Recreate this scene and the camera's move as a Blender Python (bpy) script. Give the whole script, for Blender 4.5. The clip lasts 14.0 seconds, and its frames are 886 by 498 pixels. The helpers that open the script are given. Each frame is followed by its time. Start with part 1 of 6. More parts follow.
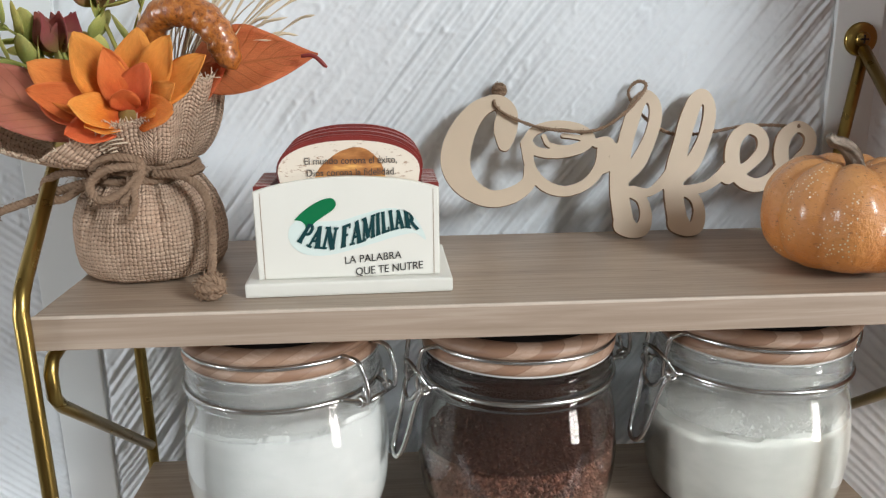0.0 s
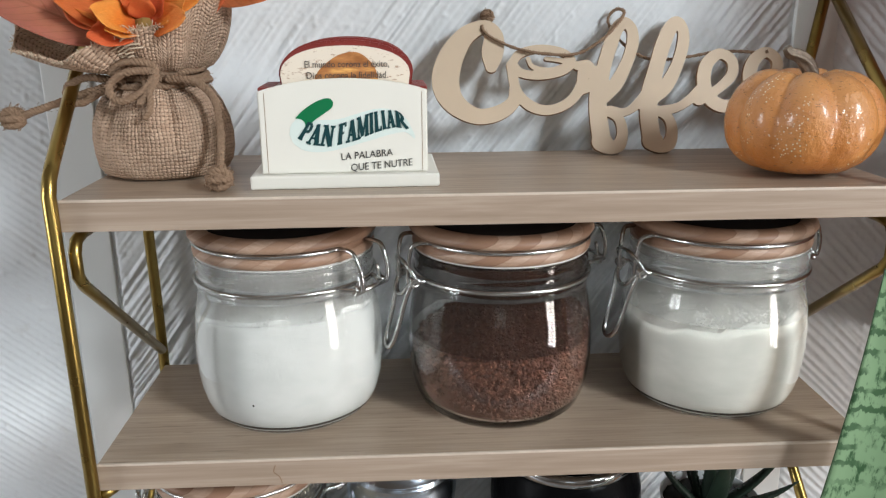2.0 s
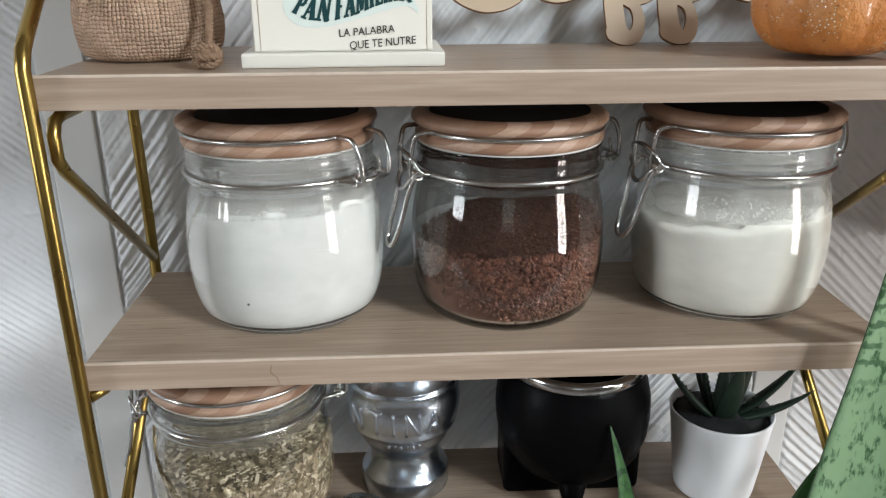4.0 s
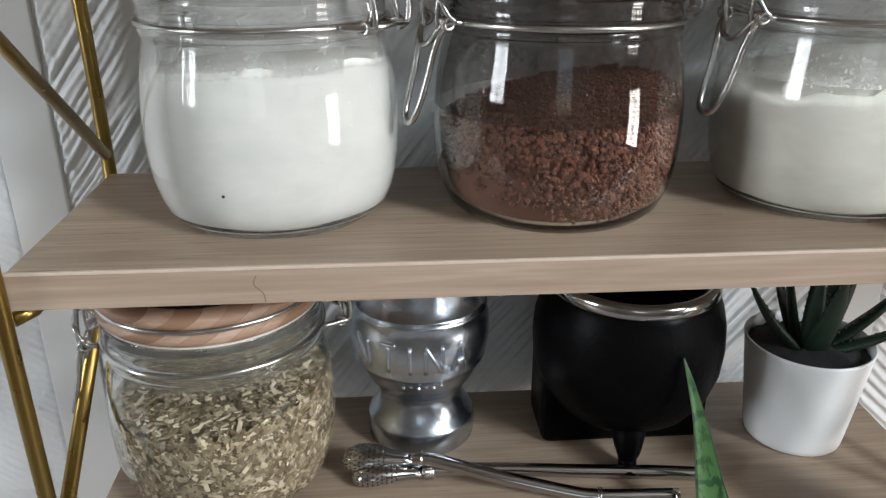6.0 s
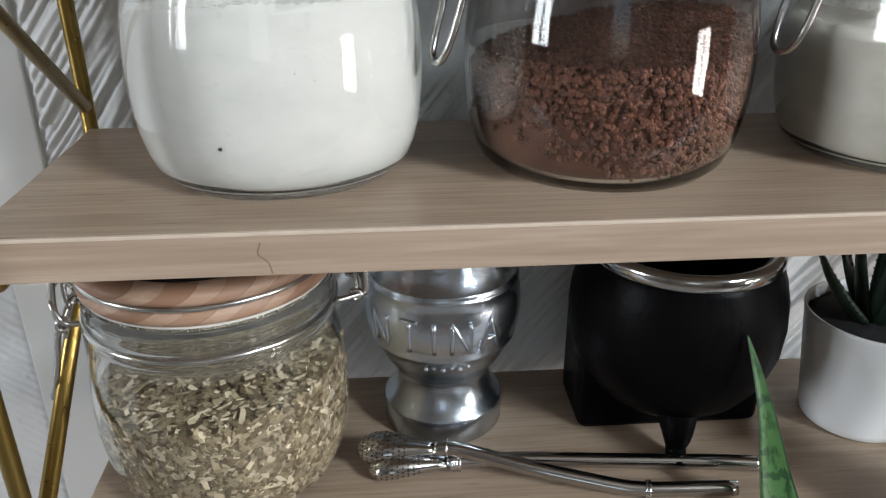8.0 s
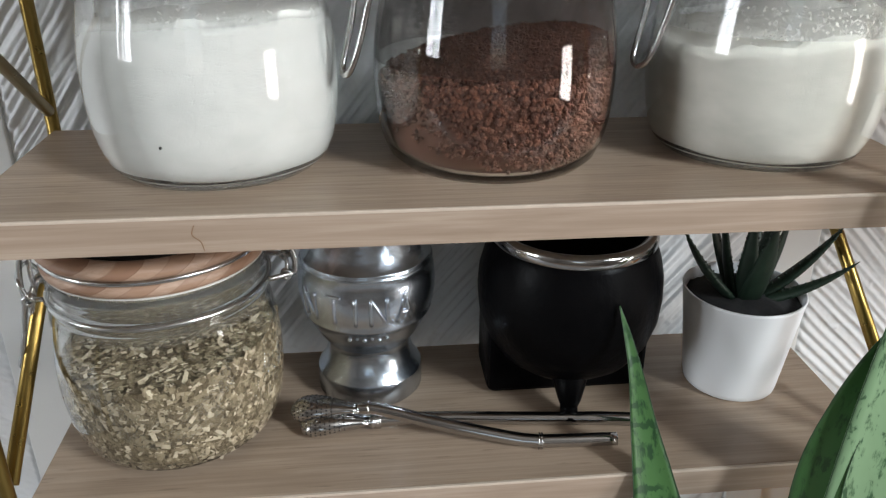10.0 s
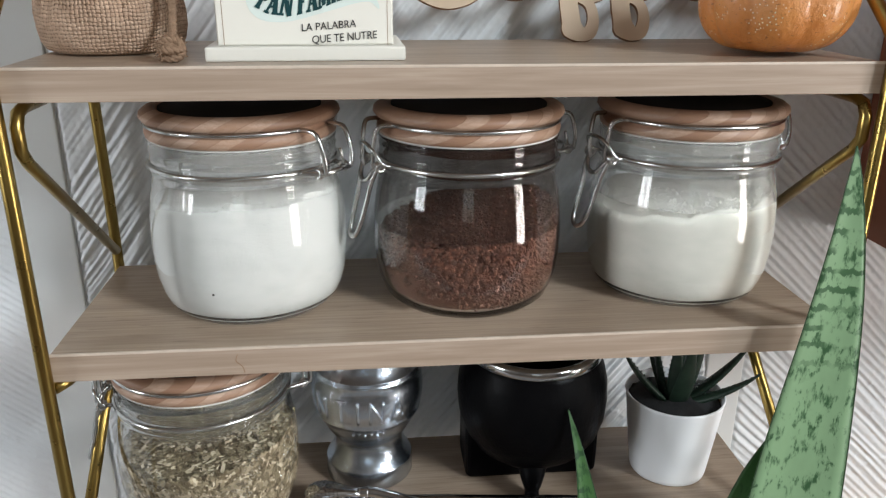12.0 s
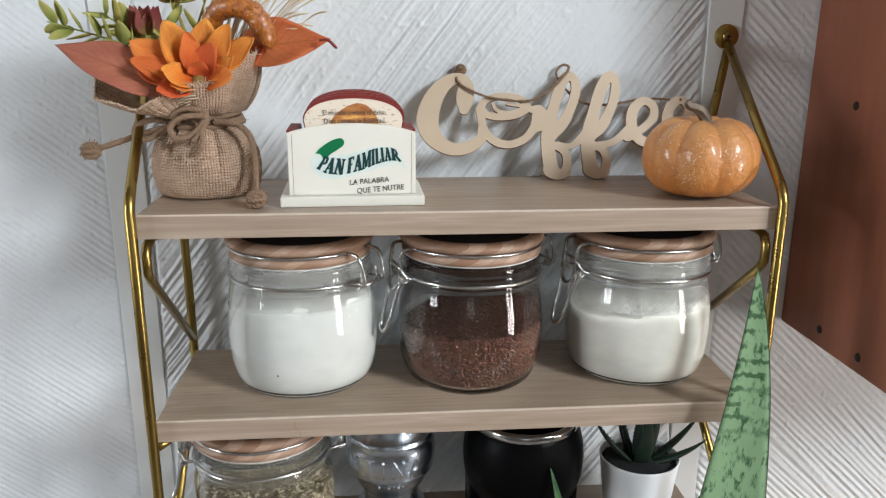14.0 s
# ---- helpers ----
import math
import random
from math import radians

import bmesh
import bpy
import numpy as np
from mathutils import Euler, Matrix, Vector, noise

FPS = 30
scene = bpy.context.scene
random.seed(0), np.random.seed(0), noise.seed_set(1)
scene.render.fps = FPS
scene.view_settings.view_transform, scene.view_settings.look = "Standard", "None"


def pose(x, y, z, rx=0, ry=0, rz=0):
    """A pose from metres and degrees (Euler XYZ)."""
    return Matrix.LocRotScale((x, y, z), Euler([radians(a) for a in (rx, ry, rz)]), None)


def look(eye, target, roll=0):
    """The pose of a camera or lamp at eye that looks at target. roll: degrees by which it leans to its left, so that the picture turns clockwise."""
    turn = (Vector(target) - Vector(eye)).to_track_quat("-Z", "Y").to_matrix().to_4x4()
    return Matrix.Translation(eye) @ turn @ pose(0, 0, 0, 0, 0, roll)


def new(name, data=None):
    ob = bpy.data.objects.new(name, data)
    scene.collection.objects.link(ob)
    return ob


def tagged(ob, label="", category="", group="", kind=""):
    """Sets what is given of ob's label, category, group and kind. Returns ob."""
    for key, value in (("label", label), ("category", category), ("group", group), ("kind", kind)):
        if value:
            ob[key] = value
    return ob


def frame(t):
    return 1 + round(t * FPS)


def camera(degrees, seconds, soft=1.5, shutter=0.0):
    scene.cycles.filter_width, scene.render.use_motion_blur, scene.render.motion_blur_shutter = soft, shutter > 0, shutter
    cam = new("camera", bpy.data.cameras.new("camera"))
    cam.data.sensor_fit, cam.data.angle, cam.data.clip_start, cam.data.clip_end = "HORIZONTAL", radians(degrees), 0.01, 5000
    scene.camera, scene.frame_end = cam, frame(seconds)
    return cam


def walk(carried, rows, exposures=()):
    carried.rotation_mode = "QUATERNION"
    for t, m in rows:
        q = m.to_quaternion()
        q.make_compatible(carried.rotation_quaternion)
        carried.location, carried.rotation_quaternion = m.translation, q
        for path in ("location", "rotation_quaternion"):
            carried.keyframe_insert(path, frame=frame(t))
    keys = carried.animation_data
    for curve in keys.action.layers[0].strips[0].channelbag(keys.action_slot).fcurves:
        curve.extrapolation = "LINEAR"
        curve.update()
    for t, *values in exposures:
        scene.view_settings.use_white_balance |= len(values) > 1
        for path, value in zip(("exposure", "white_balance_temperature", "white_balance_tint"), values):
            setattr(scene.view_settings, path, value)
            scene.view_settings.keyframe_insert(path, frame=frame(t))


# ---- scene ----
# ================= camera =================
cam = camera(58.8, 14.0, soft=1.25)
PATH = [
    (0, (-0.049, -0.329, 1.616), (0.052, 1.598, 1.088), -0.7),
    (0.5, (-0.047, -0.346, 1.613), (0.051, 1.577, 1.074), -0.6),
    (1, (-0.043, -0.363, 1.605), (0.057, 1.557, 1.055), -0.6),
    (1.5, (-0.042, -0.374, 1.594), (0.051, 1.546, 1.039), -0.5),
    (2, (-0.044, -0.376, 1.583), (0.049, 1.54, 1.018), -0.4),
    (2.5, (-0.045, -0.377, 1.574), (0.047, 1.536, 0.997), -0.4),
    (3, (-0.045, -0.376, 1.564), (0.051, 1.529, 0.962), -0.3),
    (3.2, (-0.044, -0.375, 1.562), (0.046, 1.524, 0.939), -0.2),
    (5.5, (-0.059, -0.303, 1.496), (0.054, 1.546, 0.743), -0.4),
    (6, (-0.063, -0.279, 1.481), (0.06, 1.557, 0.699), -0.1),
    (6.5, (-0.069, -0.265, 1.473), (0.058, 1.563, 0.672), -0.1),
    (7, (-0.073, -0.252, 1.468), (0.054, 1.567, 0.648), -0.1),
    (7.5, (-0.075, -0.242, 1.463), (0.057, 1.569, 0.624), -0.1),
    (8, (-0.074, -0.236, 1.46), (0.056, 1.569, 0.609), -0.2),
    (8.5, (-0.067, -0.237, 1.46), (0.072, 1.565, 0.605), -0.3),
    (8.7, (-0.063, -0.239, 1.459), (0.084, 1.562, 0.603), -0.2),
    (10.8, (-0.047, -0.326, 1.497), (0.146, 1.485, 0.672), 0.3),
    (11, (-0.047, -0.332, 1.503), (0.143, 1.488, 0.695), 0.2),
    (11.5, (-0.048, -0.35, 1.522), (0.148, 1.491, 0.766), 0.3),
    (12, (-0.047, -0.374, 1.546), (0.141, 1.495, 0.857), 0.3),
    (12.5, (-0.049, -0.397, 1.571), (0.137, 1.489, 0.932), 0.3),
    (13, (-0.053, -0.423, 1.587), (0.126, 1.478, 0.991), 0.2),
    (13.5, (-0.056, -0.453, 1.599), (0.114, 1.458, 1.034), 0.3),
    (14, (-0.059, -0.497, 1.612), (0.109, 1.424, 1.081), 0.3),
]
walk(cam, [(t, look(eye, target, roll)) for t, eye, target, roll in PATH])

# ================= world and light =================
world = bpy.data.worlds.new("sky")
scene.world = world
world.use_nodes = True
wn = world.node_tree.nodes
sky = wn.new("ShaderNodeTexSky")
sky.sky_type, sky.sun_disc, sky.sun_elevation, sky.sun_rotation = "NISHITA", False, radians(40), radians(130)
world.node_tree.links.new(sky.outputs[0], wn["Background"].inputs[0])
wn["Background"].inputs[1].default_value = 0.1

WALL_Y = 0.147            # face of the shelf wall
ROOM_W, ROOM_E, ROOM_S, ROOM_TOP = -2.2, 1.55, -3.3, 3.0


def window_light(name, place, target, wide, high, watts, colour):
    lamp = bpy.data.lights.new(name, "AREA")
    lamp.shape, lamp.size, lamp.size_y, lamp.energy, lamp.color = "RECTANGLE", wide, high, watts, colour
    ob = new(name, lamp)
    ob.matrix_world = look(place, target)
    return ob


window_light("east_window_light", (ROOM_E - 0.02, -1.56, 2.50), (0, -1.56, 2.50), 0.62, 0.74, 78, (0.87, 0.95, 1.0))
for wy in (-0.99, -0.78):        # two narrow panes
    window_light("side_window_light", (ROOM_E - 0.02, wy, 1.20), (0, wy, 1.20), 0.18, 0.55, 7.0, (1.0, 0.94, 0.90))
for wy in (-1.065, -0.735):      # two panes either side of a mullion
    window_light("west_window_light", (ROOM_W + 0.02, wy, 1.75), (0, wy, 1.75), 0.27, 0.8, 13.5, (0.90, 0.95, 1.0))
# unseen opening behind the camera, added for a little frontal fill
window_light("south_window_light", (-0.35, ROOM_S + 0.02, 1.75), (-0.35, 0, 1.75), 0.8, 1.0, 1.0, (0.90, 0.96, 1.0))

# ================= materials =================


class Mat:
    """A node material with short calls."""

    def __init__(self, name, rough=0.5, metal=0.0, spec=0.5):
        self.m = bpy.data.materials.new(name)
        self.m.use_nodes = True
        self.t = self.m.node_tree
        self.b = self.t.nodes["Principled BSDF"]
        self.b.inputs["Roughness"].default_value = rough
        self.b.inputs["Metallic"].default_value = metal
        self.b.inputs["Specular IOR Level"].default_value = spec
        self.co = self.t.nodes.new("ShaderNodeTexCoord")

    def put(self, socket, value):
        if hasattr(value, "is_linked"):
            self.t.links.new(value, socket)
        elif isinstance(value, tuple) and len(value) == 3 and socket.type == "RGBA":
            socket.default_value = (*value, 1)
        else:
            socket.default_value = value

    def set(self, key, value):
        self.put(self.b.inputs[key], value)
        return self

    def coords(self, scale=(1, 1, 1), rot=(0, 0, 0), which="Object"):
        n = self.t.nodes.new("ShaderNodeMapping")
        self.t.links.new(self.co.outputs[which], n.inputs[0])
        n.inputs["Scale"].default_value = scale
        n.inputs["Rotation"].default_value = [radians(a) for a in rot]
        return n.outputs[0]

    def noise(self, vec, scale, detail=3, rough=0.5, dist=0.0):
        n = self.t.nodes.new("ShaderNodeTexNoise")
        self.put(n.inputs["Vector"], vec)
        n.inputs["Scale"].default_value, n.inputs["Detail"].default_value = scale, detail
        n.inputs["Roughness"].default_value, n.inputs["Distortion"].default_value = rough, dist
        return n.outputs[0]

    def voronoi(self, vec, scale, feature="F1", out=0):
        n = self.t.nodes.new("ShaderNodeTexVoronoi")
        n.feature = feature
        self.put(n.inputs["Vector"], vec)
        n.inputs["Scale"].default_value = scale
        return n.outputs[out]

    def ramp(self, fac, *stops):
        n = self.t.nodes.new("ShaderNodeValToRGB")
        self.put(n.inputs[0], fac)
        e = n.color_ramp.elements
        while len(e) < len(stops):
            e.new(0.5)
        for el, (p, c) in zip(e, stops):
            el.position, el.color = p, (*c, 1) if isinstance(c, tuple) else (c, c, c, 1)
        return n.outputs[0]

    def mix(self, fac, a, b, blend="MIX"):
        n = self.t.nodes.new("ShaderNodeMix")
        n.data_type, n.blend_type = "RGBA", blend
        self.put(n.inputs[0], fac)
        self.put(n.inputs[6], a)
        self.put(n.inputs[7], b)
        return n.outputs[2]

    def math(self, op, a, b=0.0):
        n = self.t.nodes.new("ShaderNodeMath")
        n.operation = op
        self.put(n.inputs[0], a)
        self.put(n.inputs[1], b)
        return n.outputs[0]

    def split(self, vec):
        n = self.t.nodes.new("ShaderNodeSeparateXYZ")
        self.put(n.inputs[0], vec)
        return n.outputs

    def white(self, value):
        n = self.t.nodes.new("ShaderNodeTexWhiteNoise")
        n.noise_dimensions = "1D"
        self.put(n.inputs["W"], value)
        return n.outputs[0]

    def island(self):
        return self.t.nodes.new("ShaderNodeNewGeometry").outputs["Random Per Island"]

    def object_random(self):
        return self.t.nodes.new("ShaderNodeObjectInfo").outputs["Random"]

    def bump(self, height, strength=0.3, distance=0.001):
        n = self.t.nodes.new("ShaderNodeBump")
        n.inputs["Strength"].default_value, n.inputs["Distance"].default_value = strength, distance
        self.put(n.inputs["Height"], height)
        self.t.links.new(n.outputs[0], self.b.inputs["Normal"])
        return self


def plain(name, colour, rough=0.5, metal=0.0, vary=0.12, scale=60, bump=0.08, spec=0.5):
    """A surface of one colour with faint mottling and relief."""
    m = Mat(name, rough, metal, spec)
    n = m.noise(m.coords(), scale, 4, 0.6)
    dark = tuple(c * (1 - vary) for c in colour)
    m.set("Base Color", m.mix(n, dark, tuple(min(1, c * (1 + vary)) for c in colour)))
    m.bump(m.noise(m.coords(), scale * 6, 3), bump, 0.0004)
    return m.m


def make_wall_paint():
    m = Mat("white_wall_paint", 0.5)
    n = m.noise(m.coords(), 5, 4, 0.6)
    f = m.noise(m.coords(), 140, 3, 0.6)
    c = m.mix(n, (0.69, 0.715, 0.735), (0.78, 0.795, 0.805))
    c = m.mix(m.ramp(f, (0.25, 0.35), (0.42, 0.0)), c, (0.60, 0.59, 0.57))
    m.set("Base Color", c)
    m.set("Roughness", m.ramp(m.noise(m.coords(), 40, 3), (0.3, 0.42), (0.7, 0.60)))
    m.bump(m.noise(m.coords(), 420, 4, 0.6), 0.25, 0.0006)
    return m.m


def make_laminate():
    """Oak-look laminate, grain along x."""
    m = Mat("oak_laminate", 0.42)
    long = m.coords((1.6, 30, 30))
    g1 = m.noise(long, 4.0, 5, 0.62, 0.6)
    g2 = m.noise(m.coords((4, 190, 190)), 3.0, 4, 0.6, 0.2)
    c = m.ramp(g1, (0.28, (0.315, 0.232, 0.167)), (0.45, (0.375, 0.281, 0.204)), (0.6, (0.425, 0.325, 0.240)), (0.75, (0.475, 0.372, 0.283)))
    c = m.mix(m.ramp(g2, (0.40, 0.30), (0.55, 0.0)), c, (0.215, 0.158, 0.12))
    fleck = m.noise(m.coords((14, 150, 150)), 2.2, 3, 0.6, 0.3)
    c = m.mix(m.ramp(fleck, (0.61, 0.0), (0.70, 0.55)), c, (0.17, 0.118, 0.085))
    cloud = m.noise(m.coords((3, 14, 14)), 3.0, 4, 0.6)
    c = m.mix(m.ramp(cloud, (0.50, 0.0), (0.72, 0.35)), c, (0.26, 0.185, 0.13))
    m.set("Base Color", c)
    m.set("Roughness", m.ramp(g2, (0.3, 0.42), (0.7, 0.30)))
    m.bump(g2, 0.12, 0.0004)
    return m.m


def make_edge_band():
    m = Mat("laminate_edge_band", 0.45)
    g1 = m.noise(m.coords((2.2, 40, 60)), 4.0, 5, 0.62, 0.4)
    c = m.ramp(g1, (0.28, (0.315, 0.233, 0.172)), (0.5, (0.395, 0.298, 0.227)), (0.72, (0.48, 0.38, 0.30)))
    m.set("Base Color", c).bump(g1, 0.1, 0.0004)
    return m.m


def make_brass():
    m = Mat("brushed_brass_paint", 0.27, 1.0)
    n = m.noise(m.coords(), 90, 3)
    m.set("Base Color", m.mix(n, (0.30, 0.205, 0.060), (0.345, 0.238, 0.073)))
    m.set("Roughness", m.ramp(n, (0.3, 0.27), (0.7, 0.30)))
    return m.m


def make_glass():
    m = Mat("clear_glass", 0.0)
    m.set("Base Color", (0.985, 0.995, 0.99)).set("Transmission Weight", 1.0).set("IOR", 1.47)
    return m.m


def make_lid_wood():
    """Turned pine of glued staves, lighter and darker with slanting joints."""
    m = Mat("laminated_pine", 0.5)
    v = m.split(m.coords())
    along = m.math("ADD", m.math("MULTIPLY", v[0], 92), m.math("MULTIPLY", v[2], 150))
    along = m.math("ADD", along, m.math("MULTIPLY", v[1], 16))
    r = m.white(m.math("FLOOR", along))
    edge = m.math("FRACT", along)
    base = m.ramp(r, (0.0, (0.29, 0.160, 0.103)), (0.35, (0.37, 0.228, 0.156)), (0.7, (0.44, 0.287, 0.204)), (1.0, (0.51, 0.355, 0.265)))
    grain = m.noise(m.coords((30, 200, 260)), 2.5, 4, 0.6, 0.4)
    base = m.mix(m.ramp(grain, (0.42, 0.4), (0.6, 0.0)), base, (0.33, 0.19, 0.11))
    base = m.mix(m.ramp(edge, (0.0, 0.75), (0.10, 0.0)), base, (0.24, 0.13, 0.08))
    m.set("Base Color", base).bump(grain, 0.15, 0.0004)
    return m.m


def make_flour(name, a, b):
    m = Mat(name, 0.9, spec=0.1)
    n = m.noise(m.coords((1, 1, 2)), 45, 5, 0.65)
    s = m.noise(m.coords((1, 1, 1.8)), 330, 3, 0.6)
    zone = m.ramp(m.noise(m.coords((1, 1, 2.6)), 38, 3, 0.6), (0.44, 0.0), (0.60, 1.0))
    pit = m.math("MULTIPLY", m.ramp(s, (0.33, 1.0), (0.41, 0.0)), zone)
    c = m.mix(m.ramp(n, (0.3, 0.0), (0.7, 1.0)), a, b)
    # pits are darkened in the colour too: painted shade in the hollows
    m.set("Base Color", m.mix(m.math("MULTIPLY", pit, 0.22), c, tuple(x * 0.62 for x in a)))
    crumb = m.math("SUBTRACT", m.noise(m.coords((1, 1, 1.4)), 210, 6, 0.65), m.math("MULTIPLY", pit, 0.9))
    m.bump(crumb, 0.28, 0.0011)
    return m.m


def make_glass_film(name, colour, near, thin, thick):
    """Film on glass, thinner and thicker in smears: clinging powder, painted haze, painted shade."""
    m = Mat(name, 0.9, spec=0.1)
    n = m.noise(m.coords((1, 1, 0.5)), 55, 4, 0.6)
    level = m.math("ADD", m.math("MULTIPLY", m.split(m.coords())[2], 10), m.math("MULTIPLY", n, 0.06))
    m.set("Base Color", m.mix(m.ramp(level, (0.69, 1.0), (0.80, 0.0)), colour, near))
    f = m.noise(m.coords(), 700, 3, 0.6)
    a = m.math("ADD", m.ramp(n, (0.25, thin), (0.75, thick)), m.ramp(f, (0.55, 0.0), (0.75, 0.25)))
    m.set("Alpha", a)
    return m.m


def make_cocoa():
    m = Mat("brown_instant_granules", 0.75, spec=0.25)
    n = m.noise(m.coords(), 70, 4, 0.6)
    c = m.mix(n, (0.026, 0.0090, 0.0052), (0.050, 0.0175, 0.0100))
    m.set("Base Color", m.mix(m.math("MULTIPLY", m.island(), 0.6), c, (0.140, 0.050, 0.026)))
    m.bump(m.noise(m.coords(), 900, 3), 0.5, 0.0006)
    return m.m


def make_herb():
    m = Mat("dried_herb_flakes", 0.8, spec=0.2)
    c = m.ramp(m.island(), (0.0, (0.082, 0.062, 0.036)), (0.4, (0.150, 0.118, 0.072)), (0.75, (0.235, 0.190, 0.124)), (1.0, (0.44, 0.375, 0.275)))
    m.set("Base Color", c).bump(m.noise(m.coords(), 600, 3), 0.4, 0.0005)
    return m.m


def make_burlap():
    m = Mat("jute_burlap", 0.95, spec=0.1)
    uv = m.split(m.coords((1, 1, 1), which="UV"))
    wob = m.math("ADD", m.math("MULTIPLY", m.noise(m.coords(), 300, 3, 0.6), 2.4), m.math("MULTIPLY", m.noise(m.coords(), 45, 2), 5.0))
    wob2 = m.math("ADD", m.math("MULTIPLY", m.noise(m.coords((1, 1, 1.7)), 270, 3, 0.6), 2.6), m.math("MULTIPLY", m.noise(m.coords((1.3, 1.3, 1.3)), 50, 2), 5.0))
    wu = m.math("SINE", m.math("ADD", m.math("MULTIPLY", uv[0], math.pi / 0.00225), wob))
    wv = m.math("SINE", m.math("ADD", m.math("MULTIPLY", uv[1], math.pi / 0.0020), wob2))
    su, sv = m.math("POWER", m.math("ABSOLUTE", wu), 0.7), m.math("POWER", m.math("ABSOLUTE", wv), 0.7)
    over = m.ramp(m.math("ADD", m.math("MULTIPLY", m.math("MULTIPLY", wu, wv), 2.0), 0.5), (0.35, 0.0), (0.65, 1.0))
    warp = m.math("MULTIPLY", su, m.math("ADD", 0.5, m.math("MULTIPLY", sv, 0.5)))
    weft = m.math("MULTIPLY", sv, m.math("ADD", 0.5, m.math("MULTIPLY", su, 0.5)))
    weave = m.mix(over, weft, warp)
    n = m.ramp(m.noise(m.coords((1, 1, 2)), 120, 5, 0.7), (0.3, 0.0), (0.7, 1.0))
    fibre = m.noise(m.coords(), 900, 3, 0.7)
    thread = m.mix(n, (0.46, 0.298, 0.205), (0.68, 0.48, 0.35))
    thread = m.mix(m.ramp(fibre, (0.55, 0.0), (0.72, 0.6)), thread, (0.70, 0.56, 0.42))
    # soft shade between threads, painted into the colour; dark holes likewise
    thread = m.mix(m.ramp(weave, (0.10, 0.42), (0.55, 0.0)), thread, (0.30, 0.198, 0.132))
    hole = m.ramp(m.math("MAXIMUM", su, sv), (0.30, 1.0), (0.62, 0.0))
    m.set("Base Color", m.mix(hole, thread, (0.11, 0.070, 0.046)))
    m.bump(m.math("ADD", weave, m.math("MULTIPLY", fibre, 0.5)), 1.0, 0.0012)
    return m.m


def make_twine():
    m = Mat("jute_twine", 0.95, spec=0.1)
    n = m.noise(m.coords((1, 1, 1)), 500, 4, 0.7)
    m.set("Base Color", m.mix(n, (0.155, 0.092, 0.058), (0.39, 0.265, 0.178))).bump(n, 0.8, 0.0008)
    return m.m


def make_pumpkin():
    m = Mat("glittered_orange_pumpkin", 0.32)
    n = m.noise(m.coords(), 35, 5, 0.65)
    v = m.noise(m.coords((1, 1, 2.6)), 430, 3, 0.6)
    c = m.mix(m.ramp(n, (0.3, 0.0), (0.7, 1.0)), (0.47, 0.145, 0.027), (0.66, 0.28, 0.075))
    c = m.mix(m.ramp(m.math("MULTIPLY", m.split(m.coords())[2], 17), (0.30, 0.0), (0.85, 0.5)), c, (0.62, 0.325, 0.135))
    c = m.mix(m.ramp(v, (0.32, 0.8), (0.39, 0.0)), c, (0.17, 0.055, 0.015))
    fl = m.voronoi(m.coords(), 560)
    glit = m.math("MULTIPLY", m.ramp(fl, (0.20, 1.0), (0.28, 0.0)), m.ramp(m.noise(m.coords(), 52, 3, 0.6), (0.55, 0.0), (0.62, 1.0)))
    m.set("Base Color", m.mix(glit, c, (0.95, 0.88, 0.72)))
    m.set("Metallic", m.math("MULTIPLY", glit, 0.8))
    m.set("Roughness", m.ramp(n, (0.3, 0.28), (0.7, 0.46))).set("Coat Weight", 0.45).set("Coat Roughness", 0.16)
    m.bump(m.noise(m.coords(), 190, 5, 0.65), 0.85, 0.0020)
    return m.m


def make_petal(name, a, b, c3, warm, edge=0.0, veins=0.0):
    """Cloth petal: colour runs along its length, with fine veins and, on leaves, a rib with side veins."""
    m = Mat(name, 0.72, spec=0.22)
    uv = m.split(m.coords(which="UV"))
    mottle = m.noise(m.coords(), 70, 4, 0.6)
    run = m.ramp(m.math("ADD", uv[1], m.math("MULTIPLY", m.math("SUBTRACT", mottle, 0.4), 0.8)), (0.05, a), (0.5, b), (1.0, c3))
    vein = m.noise(m.coords((60, 3, 1), which="UV"), 3, 3)
    away_mid = m.math("ABSOLUTE", m.math("SUBTRACT", uv[0], 0.5))
    rim = m.math("ADD", m.math("MULTIPLY", away_mid, 1.6), m.math("MULTIPLY", m.math("SUBTRACT", mottle, 0.5), 1.2))
    run = m.mix(m.math("MULTIPLY", m.ramp(rim, (0.25, 0.0), (0.75, 1.0)), edge), run, c3)
    hue = m.mix(m.ramp(m.object_random(), (0.30, 0.0), (1.0, 0.85)), run, warm)
    side = m.math("SINE", m.math("ADD", m.math("MULTIPLY", m.math("SUBTRACT", uv[1], m.math("MULTIPLY", away_mid, 0.55)), 62), m.math("MULTIPLY", mottle, 3.0)))
    ribs = m.math("MAXIMUM", m.ramp(side, (0.86, 0.0), (1.0, 0.7)), m.ramp(away_mid, (0.0, 1.0), (0.035, 0.0)))
    col = m.mix(m.ramp(vein, (0.42, 0.28), (0.6, 0.0)), hue, tuple(x * 0.5 for x in a))
    m.set("Base Color", m.mix(m.math("MULTIPLY", ribs, veins), col, tuple(x * 0.45 for x in b)))
    m.bump(m.math("SUBTRACT", m.math("ADD", vein, m.math("MULTIPLY", mottle, 1.5)), m.math("MULTIPLY", ribs, 2.0 * veins)), 0.45, 0.0008)
    m.set("Subsurface Weight", 0.15).set("Subsurface Radius", (0.01, 0.004, 0.002))
    return m.m


